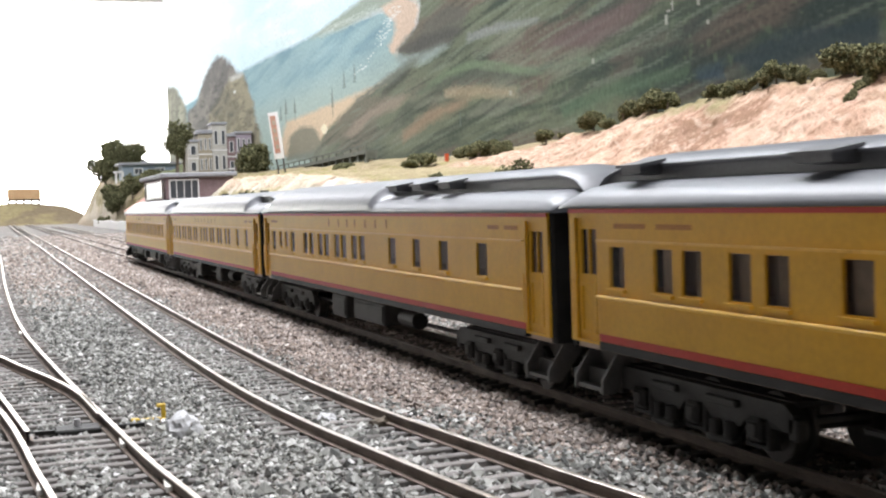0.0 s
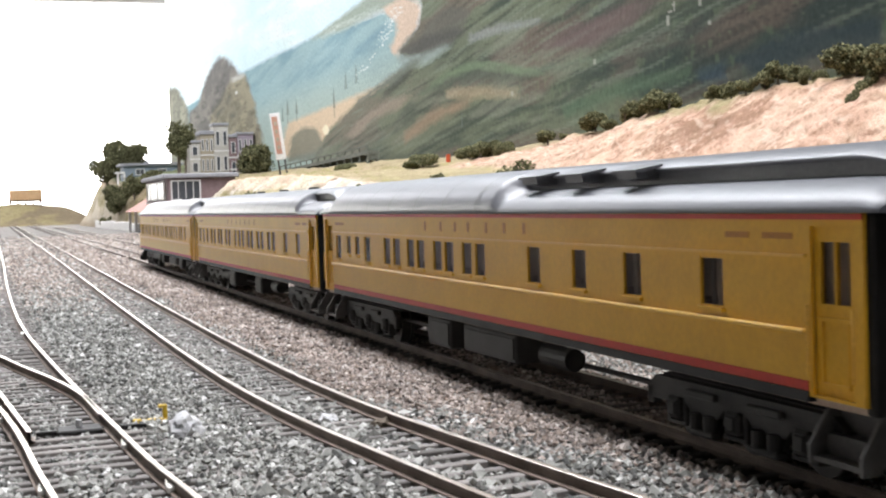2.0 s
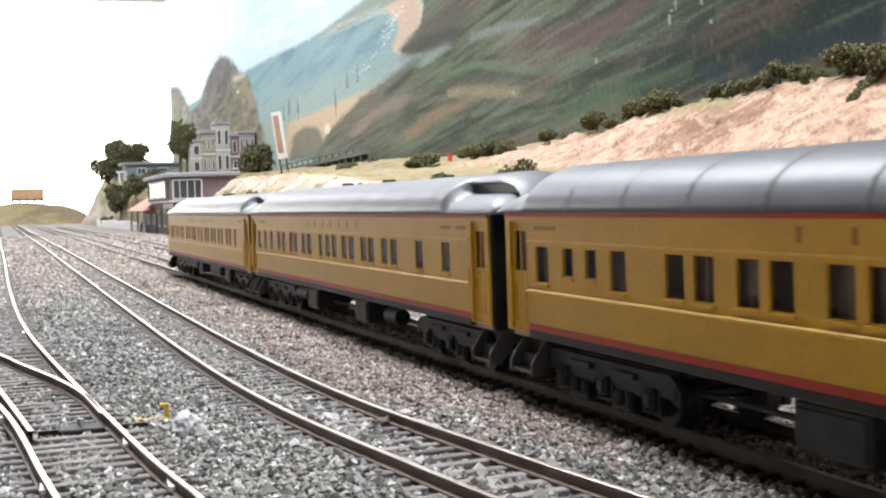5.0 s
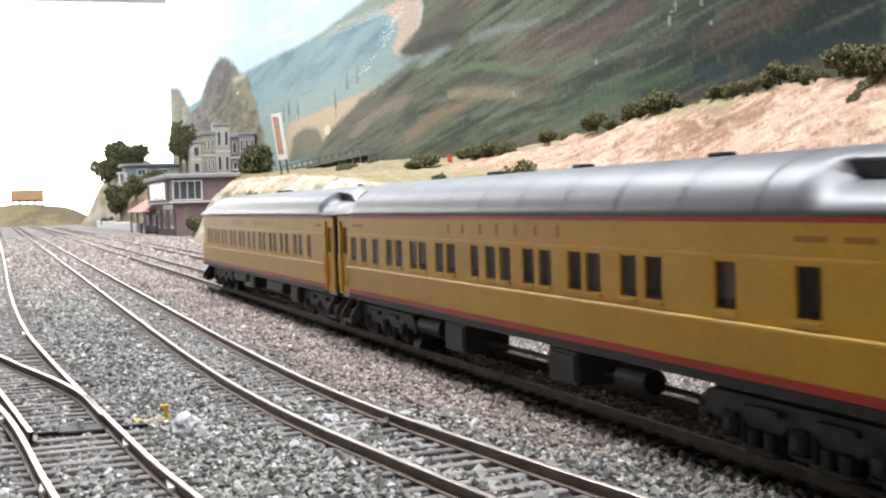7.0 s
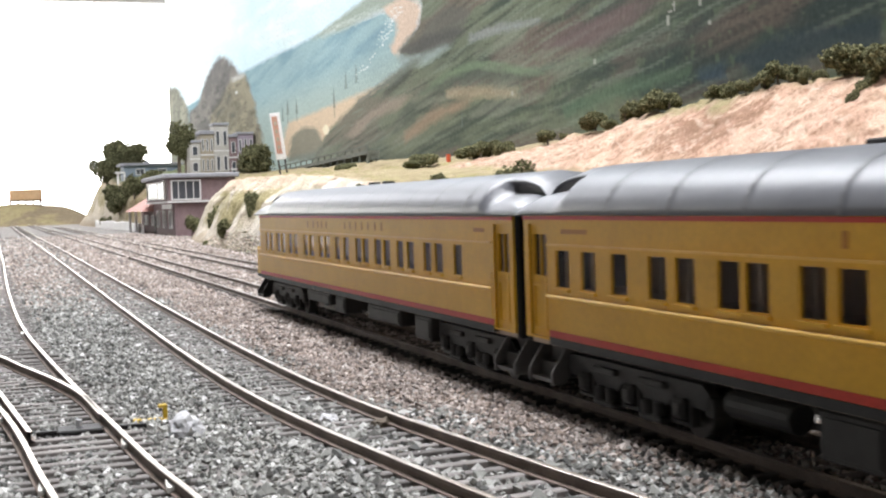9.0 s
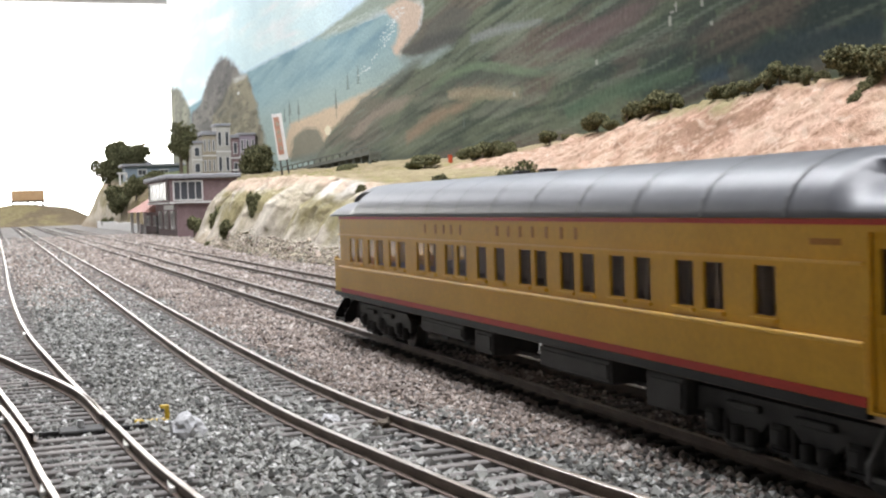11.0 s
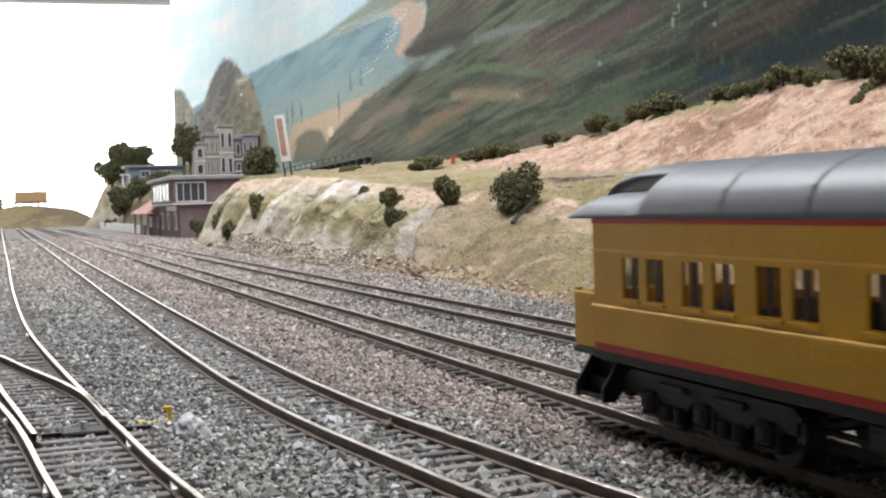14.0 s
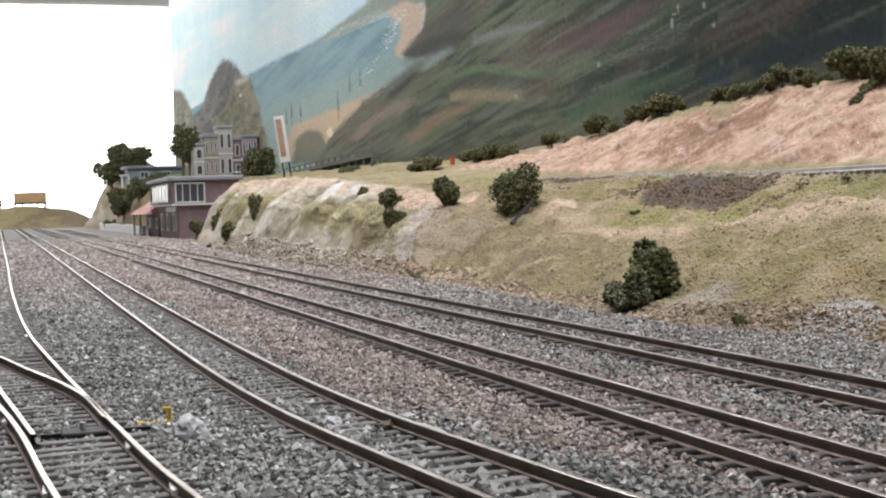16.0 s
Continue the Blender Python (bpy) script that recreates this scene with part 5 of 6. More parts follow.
def ballast(y0, y1, x0, x1, gap, near_cut):
    k = int((y1 - y0) * (x1 - x0) / gap ** 2)
    y, x = rng.uniform(y0, y1, k), rng.uniform(x0, x1, k)
    keep = x < near_cut * (y - 0.02)
    x, y = x[keep], y[keep]
    close = np.min([np.abs(x - r) for r in rail_xs(y)], axis=0)
    size = gap * rng.uniform(0.27, 0.82, len(x)) * (1 + 0.8 * (rng.rand(len(x)) > 0.985))
    keep = close > 0.0008 + size * 0.75
    x, y, size, close = x[keep], y[keep], size[keep], close[keep]
    # between the rails the grain lies level with the ties
    py, px = [p[1] for p in LINE_B], [p[0] for p in LINE_B]
    in_b = np.abs(x - np.interp(y, py, px)) < 0.0155
    in_a = (x < np.interp(y, [p[1] for p in MAIN_RIGHT], [p[0] for p in MAIN_RIGHT]) + 0.007) & (y < 1.5)
    in_c = (np.abs(x) < 0.0155) | (np.abs(x - 0.052) < 0.0155)
    # where the ties of each track lie
    bl = curve_of(LINE_B)
    along = np.interp(y, bl[:, 1], np.concatenate([[0], np.cumsum(np.linalg.norm(np.diff(bl, axis=0), axis=1))]))
    start = np.where(in_b, along - 0.002, np.where(np.abs(x) < 0.02, y + 0.798, np.where(np.abs(x - 0.0525) < 0.02, y + 0.498, y)))
    tie = np.mod(start + 0.00155, 0.0066) < 0.0031
    edge_c = ((np.abs(x) > 0.0089) & (np.abs(x) < 0.0139)) | ((np.abs(x - 0.0525) > 0.0089) & (np.abs(x - 0.0525) < 0.0139))
    off_b = np.abs(x - np.interp(y, py, px))
    edge_b = (off_b > 0.0089) & (off_b < 0.0118)
    bare = (edge_c & (rng.rand(len(x)) < np.where(tie, 0.88, 0.12))) | (edge_b & tie & (rng.rand(len(x)) < 0.6)) | (in_b & tie & (rng.rand(len(x)) < 0.40)) | (in_a & tie & (rng.rand(len(x)) < 0.62 * step(fractal(x * 45, y * 45, 3), 0.30, 0.62) * (0.3 + 0.7 * step(y, 0.27, 0.31)))) | (in_c & tie & (rng.rand(len(x)) < 0.15)) | ((close < 0.0034) & tie & (rng.rand(len(x)) < 0.9))
    x, y, size, close, in_b, in_a, in_c, edge_c = [q[~bare] for q in (x, y, size, close, in_b, in_a, in_c, edge_c)]
    size = np.where(in_b & (y < 0.34) & (rng.rand(len(x)) < 0.12), size * 2.0, size)
    z = np.where(in_a, np.where(y < 0.29, -0.0023, -0.0027), np.where(in_b, -0.0026, np.where(in_c, -0.0021, -0.0025))) + 0.0013 * (fractal(x * 60, y * 60, 1) - 0.5) + rng.uniform(-0.0005, 0.0002, len(x))
    z = np.where((close < 0.0034) | edge_c, np.minimum(z, -0.0031), z)
    mixf = step(x + 0.012 * (fractal(x * 40, y * 25, 2) - 0.5) * 2, -0.058, -0.040) * (1 - 0.6 * step(x, 0.012, 0.03))
    mixf = np.clip(mixf * step(y + 0.09 * step(x, -0.045, -0.02) + 0.1 * (fractal(x * 30, y * 30, 4) - 0.5), 0.25, 0.36) + 0.75 * step(y, 0.55, 0.95) , 0, 1)
    pick = rng.choice(6, len(x), p=(0.29, 0.23, 0.17, 0.20, 0.025, 0.085))
    brown = rng.rand(len(x)) < mixf
    col = np.where(brown[:, None], BROWNS[pick], GREYS[pick]) * rng.uniform(0.75, 1.25, (len(x), 1)) * (0.78 + 0.44 * fractal(x * 35, y * 35, 5))[:, None]
    v, f = crumbs(np.stack([x, y, z], 1), size, rng)
    return v, f, np.repeat(col, 6, axis=0)


parts = [ballast(0.16, 0.42, -0.16, 0.125, 0.00105, 0.95), ballast(0.42, 0.70, -0.16, 0.125, 0.00125, 9), ballast(0.70, 1.2, -0.16, 0.125, 0.0018, 9), ballast(1.2, 2.6, -0.16, 0.16, 0.0034, 9)]
vv, ff, cc, base = [], [], [], 0
for v, f, c in parts:
    vv.append(v), ff.append(f + base), cc.append(c)
    base += len(v)
me = raw("ballast_stones", np.concatenate(vv), np.concatenate(ff), M["stone"])
paint(me, np.concatenate(cc))
tagged(new("ballast_stones", me), "loose grey and brown crushed stone ballast", "ballast", kind="stuff")


# ---------------------------------------------------------------- crumbs of turf and rubble on the hillside
def surface(k, ulo, uhi, ylo, yhi):
    """Random points on the hillside with its colour there."""
    j, i = np.where((U > ulo) & (U < uhi) & (LYY > ylo) & (LYY < yhi))
    j, i = np.clip(j, 0, len(LY) - 2), np.clip(i, 0, len(UNIT) - 2)
    area = np.linalg.norm(np.stack([LX[j, i + 1] - LX[j, i], LZ[j, i + 1] - LZ[j, i]]), axis=0) * (LYY[j + 1, i] - LYY[j, i])
    s = rng.choice(len(j), k, p=area / area.sum())
    j, i, a, b = j[s], i[s], rng.rand(k), rng.rand(k)
    g = lambda q: (q[j, i] * (1 - a) + q[j, i + 1] * a) * (1 - b) + (q[j + 1, i] * (1 - a) + q[j + 1, i + 1] * a) * b
    return np.stack([g(LX), g(LYY), g(LZ)], 1), C[j, i]


pts, col = surface(85000, 0.1, 4.0, 0.33, 1.0)
v, f = crumbs(pts, 0.00022 + 0.00065 * rng.rand(len(pts)) ** 3, rng, 0.5)
me = raw("turf_crumbs", v, f, M["leaf"])
paint(me, np.repeat(col * rng.uniform(0.74, 1.26, (len(col), 1)), 6, axis=0))
tagged(new("turf_crumbs", me), "ground foam turf and sand on the hillside", "turf", kind="stuff")
pts, col = surface(14000, 0.2, 4.0, 1.0, 2.0)
v, f = crumbs(pts, rng.uniform(0.0003, 0.0009, len(pts)), rng, 0.5)
me = raw("bluff_crumbs", v, f, M["leaf"])
paint(me, np.repeat(col * rng.uniform(0.75, 1.2, (len(col), 1)), 6, axis=0))
tagged(new("bluff_crumbs", me), "sand and plaster crumbs on the bluff", "gravel", kind="stuff")
pts, col = surface(30000, -0.10, 0.40, 0.33, 1.6)
pts = pts[rng.rand(len(pts)) > 0.75 * step(pts[:, 1], 0.85, 1.05)]
v, f = crumbs(pts + np.array((0, 0, 0.0003)), rng.uniform(0.0004, 0.0014, len(pts)) * (0.55 + 0.7 * step(pts[:, 1], 0.45, 0.8)) * (1 + 1.2 * (rng.rand(len(pts)) > 0.96)), rng, 0.75)
me = raw("foot_rubble", v, f, M["stone"])
paint(me, np.repeat(blend(np.zeros((len(pts), 3)) + np.array((0.44, 0.345, 0.25)), (0.44, 0.385, 0.31), step(pts[:, 1], 0.8, 1.0)) * rng.uniform(0.45, 1.3, (len(pts), 1)) + rng.uniform(-0.02, 0.02, (len(pts), 3)), 6, axis=0))
tagged(new("foot_rubble", me), "tan rubble along the foot of the slope", "rubble", kind="stuff")
pts, col = surface(17000, 2.9, 4.0, 0.60, 1.0)
keep = 0.75 * np.exp(-((pts[:, 0] - 0.269) / 0.010) ** 2 - ((pts[:, 1] - 0.90) / 0.08) ** 2) + np.exp(-((pts[:, 0] - 0.255) / 0.026) ** 2 - ((pts[:, 1] - 0.70) / 0.07) ** 2) + 2.2 * (fractal(pts[:, 0] * 50, pts[:, 1] * 50, 2) - 0.5) > rng.uniform(0.3, 0.7, len(pts))
pts = pts[keep]
v, f = crumbs(pts, 0.0004 + 0.0010 * rng.rand(len(pts)) ** 2, rng, 0.8)
me = raw("scrub_litter", v, f, M["stone"])
paint(me, np.repeat(np.array((0.20, 0.145, 0.105)) * rng.uniform(0.5, 1.5, (len(pts), 1)), 6, axis=0))
tagged(new("scrub_litter", me), "dark brown litter on the field", "litter", kind="stuff")
pts, col = surface(5000, 3.95, 4.95, 0.3, 1.0)
v, f = crumbs(pts, rng.uniform(0.0006, 0.0013, len(pts)), rng, 0.75)
me = raw("shelf_ballast", v, f, M["stone"])
paint(me, np.repeat(np.array((0.40, 0.36, 0.31)) * rng.uniform(0.5, 1.4, (len(pts), 1)), 6, axis=0))
tagged(new("shelf_ballast", me), "pale ballast under the upper track", "ballast", kind="stuff")


# ---------------------------------------------------------------- bushes and trees
def foliage(lobes, count, grain, seed, tone=(0.070, 0.072, 0.038), tip=(0.29, 0.275, 0.155)):
    """A crown of many small clumps on uneven lobes: centre and radii of each."""
    r = np.random.RandomState(seed)
    pts = []
    for cx, cy, cz, rx, ry, rz in lobes:
        k = max(20, int(count * rx * rz / sum(l[3] * l[5] for l in lobes)))
        d = r.normal(size=(k, 3))
        d /= np.linalg.norm(d, axis=1)[:, None]
        rad = r.uniform(0.2, 1.0, k) ** 0.4 * (0.50 + 1.0 * fractal(d[:, 0] * 3.2 + seed, d[:, 2] * 3.2 + d[:, 1] * 2.6, seed % 5, 3))
        pts.append(np.array((cx, cy, cz)) + d * rad[:, None] * np.array((rx, ry, rz)))
    pts = np.concatenate(pts)
    v, f = crumbs(pts, grain * r.uniform(0.5, 1.25, len(pts)), r, 1.0, 0.5)
    mixv = r.rand(len(pts)) ** 2.0
    col = np.array(tone) * (1 - mixv[:, None]) + np.array(tip) * mixv[:, None]
    return v, f, np.repeat(col, 6, axis=0)


def bush(x, y, z, w, h, seed, label="dark olive green foam bush on the slope", lobes=5, count=None, tip=(0.29, 0.275, 0.155)):
    ob = holder("bush", (x, y, z), label, "bush", "scrub bushes")
    r = random.Random(seed)
    ls = []
    for k in range(lobes):
        s = r.uniform(0.42, 0.7)
        ls.append((r.uniform(-0.28, 0.28) * w, r.uniform(-0.28, 0.28) * w, h * r.uniform(0.3, 0.72), w * 0.42 * s, w * 0.42 * s, h * 0.45 * s))
    v, f, c = foliage(ls, int(5.4 * (count or 480)), 0.0205 * (w + h), seed, tip=tip)
    me = raw("foliage", v, f, M["leaf"])
    paint(me, c)
    fo = new("foliage", me)
    fo.parent = ob
    part("stem", tube(bmesh.new(), (0, 0, -0.004), (0, 0, h * 0.5), 0.03 * w + 0.0004, 0.02 * w + 0.0002, sides=7), M["bark"], ob)
    return ob


def ridge_z(x, y):
    return on_land(x, y) - 0.001


for k, (y, w, h) in enumerate(((1.245, .030, .020), (1.20, .015, .011), (1.135, .030, .023), (1.105, .024, .020), (1.075, .030, .024), (1.045, .024, .018), (1.015, .030, .025), (.995, .030, .023),
                               (.925, .024, .016), (.900, .020, .017), (.880, .022, .015), (.855, .022, .018), (.838, .026, .023), (.818, .018, .017), (.803, .016, .018), (.788, .012, .013))):
    bush(.404, y, ridge_z(.404, y), w * 0.86, h * 0.82, 20 + k, "dark olive green foam bush on the ridge")
bush(.401, .757, ridge_z(.40, .757), .031, .022, 41, "dark olive green foam bush on the ridge", 6)
bush(.399, .742, ridge_z(.40, .742), .026, .024, 43, "dark olive green foam bush on the ridge", 5)
bush(.400, .716, ridge_z(.399, .716), .030, .026, 42, "dark olive green foam bush at the top of the cutting", 5)
bush(.390, .722, .096, .017, .022, 45, "dark olive green foam bush hanging over the cutting", 4)
bush(.381, .718, .086, .013, .017, 46, "dark olive green foam bush hanging over the cutting", 4)
for k, (x, y, w, h) in enumerate(((.345, 1.47, .040, .018), (.330, 1.46, .026, .014), (.395, 1.45, .034, .020), (.398, 1.42, .036, .024), (.402, 1.395, .034, .022), (.404, 1.36, .026, .018), (.395, 2.0, .036, .012), (.36, 1.9, .025, .009))):
    bush(x, y, on_land(x, y) - 0.001, w, h, 60 + k, "low green foam bush on the plateau")
bush(.168, .880, on_land(.168, .880) - .003, .024, .022, 70, "round dark green bush on the bluff", 6)
bush(.146, .963, on_land(.146, .963) - .004, .022, .020, 71, "dark green bush in a gully of the bluff", 5)
bush(.136, .913, on_land(.136, .913) - .004, .019, .018, 72, "olive green bush in a gully of the bluff", 5)
bush(.156, 1.06, on_land(.156, 1.06) - .002, .015, .013, 73, "dark green bush near the bluff top", 4)
bush(.130, 1.394, on_land(.130, 1.394) - .014, .018, .036, 74, "dark creeper bush down a flute of the bluff", 6)
bush(.139, 1.69, on_land(.139, 1.69) - .012, .024, .036, 75, "dark creeper bush down a flute of the bluff", 6)
bush(.114, 1.46, on_land(.114, 1.46) - .006, .020, .028, 76, "dark creeper bush low on the bluff", 5)
bush(.146, 1.95, .003, .028, .030, 77, "dark bush at the foot of the bluff", 5)
bush(.118, 1.60, -.004, .024, .010, 79, "low olive bush at the foot of the bluff", 4)
bush(.106, .489, -.003, .019, .015, 80, "pale grey green foam bush beside the track", 6, 420, (0.50, 0.48, 0.34))
bush(.106, .503, -.004, .018, .014, 81, "pale grey green foam bush beside the track", 6, 340, (0.50, 0.48, 0.34))
bush(.113, .492, .001, .023, .023, 82, "dark green foam bush beside the track", 7, 420)
bush(.1150, .489, .010, .013, .015, 88, "dark green foam bush beside the track", 7, 300)
bush(.117, .500, -.001, .021, .028, 83, "dark green foam bush beside the track", 6, 420)
bush(.111, .424, -.003, .009, .005, 84, "small moss green tuft at the slope foot", 4, 160, (0.30, 0.31, 0.15))
bush(.117, .419, -.001, .007, .004, 85, "small moss green tuft at the slope foot", 4, 120, (0.30, 0.31, 0.15))
bush(.222, .715, .0325, .006, .003, 86, "small dark tuft on the field", 3, 100)
bush(.274, .587, .0475, .008, .003, 87, "small dark tuft on the field", 3, 100)


def tree(x, y, z, height, crown_w, crown_h, seed, label, lean=0.0, name="tree"):
    ob = holder(name, (x, y, z), label, "tree", "trees of the layout")
    r = random.Random(seed)
    bm = bmesh.new()
    top = Vector((lean * height, 0, height - crown_h * 0.5))
    tube(bm, (0, 0, -0.006), top, height * 0.035, height * 0.015, sides=8)
    part("trunk", bm, M["bark"], ob)
    ls = []
    for k in range(11):
        a, rr = r.uniform(0, 6.28), r.uniform(0.1, 0.36) * crown_w
        c = Vector((top.x + rr * math.cos(a), rr * math.sin(a), height - crown_h * r.uniform(0.18, 0.85)))
        part("limb", tube(bmesh.new(), top * r.uniform(0.5, 0.9), c, height * 0.014, height * 0.005, sides=6), M["bark"], ob)
        s = r.uniform(0.5, 0.9)
        ls.append((c.x, c.y, c.z, crown_w * 0.38 * s, crown_w * 0.38 * s, crown_h * 0.38 * s))
    v, f, c = foliage(ls, 5200, 0.0128 * (crown_w + crown_h), seed)
    me = raw("crown", v, f, M["leaf"])
    paint(me, c)
    cr = new("crown", me)
    cr.parent = ob
    return ob


tree(.186, .812, .034, .034, .030, .034, 3, "dense dark green tree on the bluff edge")
plank = holder("old_plank", (.1735, .7850, .0285), "dark weathered plank lying on the slope", "plank")
part("board", tube(bmesh.new(), (0, 0, 0), (.0200, .0120, .0142), .0019, .0016, sides=4), M["dark_timber"], plank)
tree(.285, 3.10, on_land(.285, 3.10), .150, .066, .075, 5, "grey green tree above the town")
tree(.335, 3.35, on_land(.335, 3.35), .120, .060, .070, 6, "grey green tree above the town")
tree(.436, 2.95, on_land(.436, 2.95) - .006, .090, .105, .085, 7, "dark green tree beside the town houses")
tree(.222, 3.95, on_land(.222, 3.95) - .01, .128, .105, .115, 8, "dark tree on the hill crest")
tree(.196, 4.05, on_land(.196, 4.05) - .008, .082, .095, .080, 9, "dark tree on the hill crest")
tree(.262, 3.90, on_land(.262, 3.90) - .006, .085, .085, .070, 12, "dark tree on the hill crest")
for k, (x, y, z, w, h) in enumerate(((.190, 3.6, .01, .07, .08), (.215, 3.45, .05, .06, .07), (.245, 3.3, .075, .06, .06), (.20, 3.55, .0, .05, .05), (.165, 3.72, .015, .04, .04))):
    bush(x, y, on_land(x, y) - .002, w, h, 90 + k, "blue green foam shrub behind the signal tower", 6, 420)
# ---------------------------------------------------------------- buildings
def framed_window(parent, x0, x1, z0, z1, y, cols=2, face="y", bar=0.0022, deep=0.003):
    """A white framed window in a wall; face y: the wall runs along x, face x: along y (then x0, x1 are y places and y is the x place)."""
    def place(bm):
        if face == "x":
            for v in bm.verts:
                v.co = Vector((v.co.y, v.co.x, v.co.z))
            bmesh.ops.recalc_face_normals(bm, faces=bm.faces)
        return bm
    bm = panel(bmesh.new(), x0, x1, z0, z1, [(x0 + bar, x1 - bar, z0 + bar, z1 - bar)], y - deep, y + .001)
    for v in bm.verts:
        v.co = Vector((v.co.y, v.co.x, v.co.z))
    bmesh.ops.recalc_face_normals(bm, faces=bm.faces)
    w = part("window", place(bm), M["white"], parent, "white framed window")
    for k in range(1, cols):
        c = x0 + (x1 - x0) * k / cols
        part("mullion", place(boxes((c - bar * .3, c + bar * .3, y - deep * .6, y + .001, z0 + bar, z1 - bar))), M["white"], w)
    part("pane", place(boxes((x0 + bar, x1 - bar, y - .0012, y - .0006, z0 + bar, z1 - bar))), M["dark_pane"], w)
    return w


tower = holder("signal_tower", (.150, 2.165, GROUND), "two-storey dark brick signal tower with white windows", "building")
part("lower_storey", boxes((0, .098, 0, .30, 0, .058)), M["brick"], tower)
part("upper_storey", boxes((-.010, .098, -.006, .31, .0585, .096)), M["brick"], tower)
part("string_course", boxes((-.012, .099, -.008, .312, .0560, .0590)), M["white"], tower)
bm = boxes((-.018, .104, -.014, .318, .0955, .1030), bevel=.0015)
part("roof", bm, M["grey_roof"], tower, "flat grey overhanging roof")
framed_window(tower, -.006, .042, .060, .0925, -.006, 4)
framed_window(tower, .030, .28, .062, .0925, -.010, 5, "x")
for k in range(3):
    framed_window(tower, .03 + k * .085, .06 + k * .085, .014, .044, 0.0, 1, "x", .004)
part("name_board", boxes((-.0015, .0, .03, .16, .046, .054)), M["white"], tower, "pale name board")
part("door", boxes((-.0012, .0005, .262, .286, 0, .036)), M["dark_timber"], tower)

annex = holder("station_annex", (.160, 2.48, GROUND), "low brick annex with faded red hipped roof", "building")
part("wall", boxes((0, .09, 0, .28, 0, .044)), M["brick"], annex)
bm = bmesh.new()
b0 = [bm.verts.new(p) for p in ((-.032, -.02, .043), (.10, -.02, .043), (.10, .30, .043), (-.032, .30, .043))]
b1 = [bm.verts.new(p) for p in ((.03, .05, .084), (.05, .05, .084), (.05, .24, .084), (.03, .24, .084))]
for k in range(4):
    bm.faces.new((b0[k], b0[(k + 1) % 4], b1[(k + 1) % 4], b1[k]))
bm.faces.new(b0[::-1]), bm.faces.new(b1)
part("roof", bm, M["pink_roof"], annex, "faded red hipped roof")
for yy in (0.02, 0.14, 0.26):
    part("porch_post", boxes((-.028, -.024, yy, yy + .004, 0, .043)), M["white"], annex)
framed_window(annex, .03, .09, .016, .036, 0.0, 2, "x")
framed_window(annex, .16, .22, .016, .036, 0.0, 2, "x")

fence = holder("low_wall", (.148, 2.72, GROUND), "low white plastered wall along the track", "wall")
for k in range(6):
    part("panel", boxes((0, .006, k * .20, k * .20 + .196, 0, .019 + .002 * (k % 2)), bevel=.001), M["white"], fence)

house = holder("hill_house", (.228, 3.72, .135), "blue grey boarded house with a flat dark roof", "house")
part("wall", boxes((-.012, .14, 0, .10, -.01, .030)), M["blue_wall"], house)
part("roof", boxes((-.022, .15, -.012, .11, .030, .037), bevel=.001), M["grey_roof"], house, "flat grey roof")
part("chimney", boxes((.05, .062, .04, .06, .037, .044)), M["grey_roof"], house)
part("porch", boxes((-.034, -.010, -.02, .02, .010, .014)), M["white"], house, "white porch roof")
for x in (-.032, -.014):
    part("porch_post", boxes((x, x + .005, -.018, -.013, -.02, .010)), M["white"], house)
framed_window(house, .02, .045, .004, .022, 0.0, 2)
framed_window(house, .08, .105, .004, .022, 0.0, 2)


def town_house(x, z, w, h, wall, cols, rows, label, y=3.28, crown=0.006):
    t = holder("town_house", (x, y, z), label, "house", "houses of the town")
    part("wall", boxes((0, w, 0, .06, 0, h)), M[wall], t)
    part("cornice", boxes((-.002, w + .002, -.004, .062, h, h + crown), bevel=.001), M["grey_roof"], t)
    part("string_course", boxes((-.001, w + .001, -.0015, 0, h * .48, h * .48 + .003)), M["white"], t)
    for i in range(cols):
        for j in range(rows):
            cx, cz = w * (i + .5) / cols, h * (j + .5) / rows
            framed_window(t, cx - w / cols * .27, cx + w / cols * .27, cz - h / rows * .30, cz + h / rows * .28, 0.0, 1, bar=.0012)
    return t


town_house(.336, .124, .026, .080, "pale_wall", 1, 2, "pale stucco town house with plain front")
town_house(.363, .124, .033, .100, "ochre_wall", 3, 2, "ochre town house with tall arched windows", crown=.010)
town_house(.397, .122, .036, .124, "pale_wall", 2, 2, "tall pale grey town house with rows of windows", crown=.007)
town_house(.434, .118, .020, .098, "brick", 1, 2, "narrow brick red town house", crown=.008)
town_house(.455, .118, .040, .105, "lilac_wall", 3, 2, "lilac town house with battlement cornice")
part("awning", boxes((.098, .112, -.016, -.001, .010, .014)), M["white"], bpy.data.objects["town_house"], "white awning")

sign = holder("tall_sign", (.360, 2.30, .094), "tall narrow faded red and white sign on leaning posts", "sign")
sign.rotation_euler = (0, radians(-7), 0)
part("board", boxes((-.009, .009, -.002, .002, .030, .112), bevel=.0005), M["white"], sign, "white sign board")
part("panel", boxes((-.007, .003, -.0028, -.0021, .040, .106)), M["sign_red"], sign, "faded red panel")
for k in range(4):
    part("letter_bar", boxes((-.004, .001, -.0034, -.0029, .048 + k * .014, .055 + k * .014)), M["ochre_wall"], sign)
for x in (-.006, .006):
    part("post", boxes((x - .0012, x + .0012, -.001, .0014, -.006, .030)), M["dark_timber"], sign)

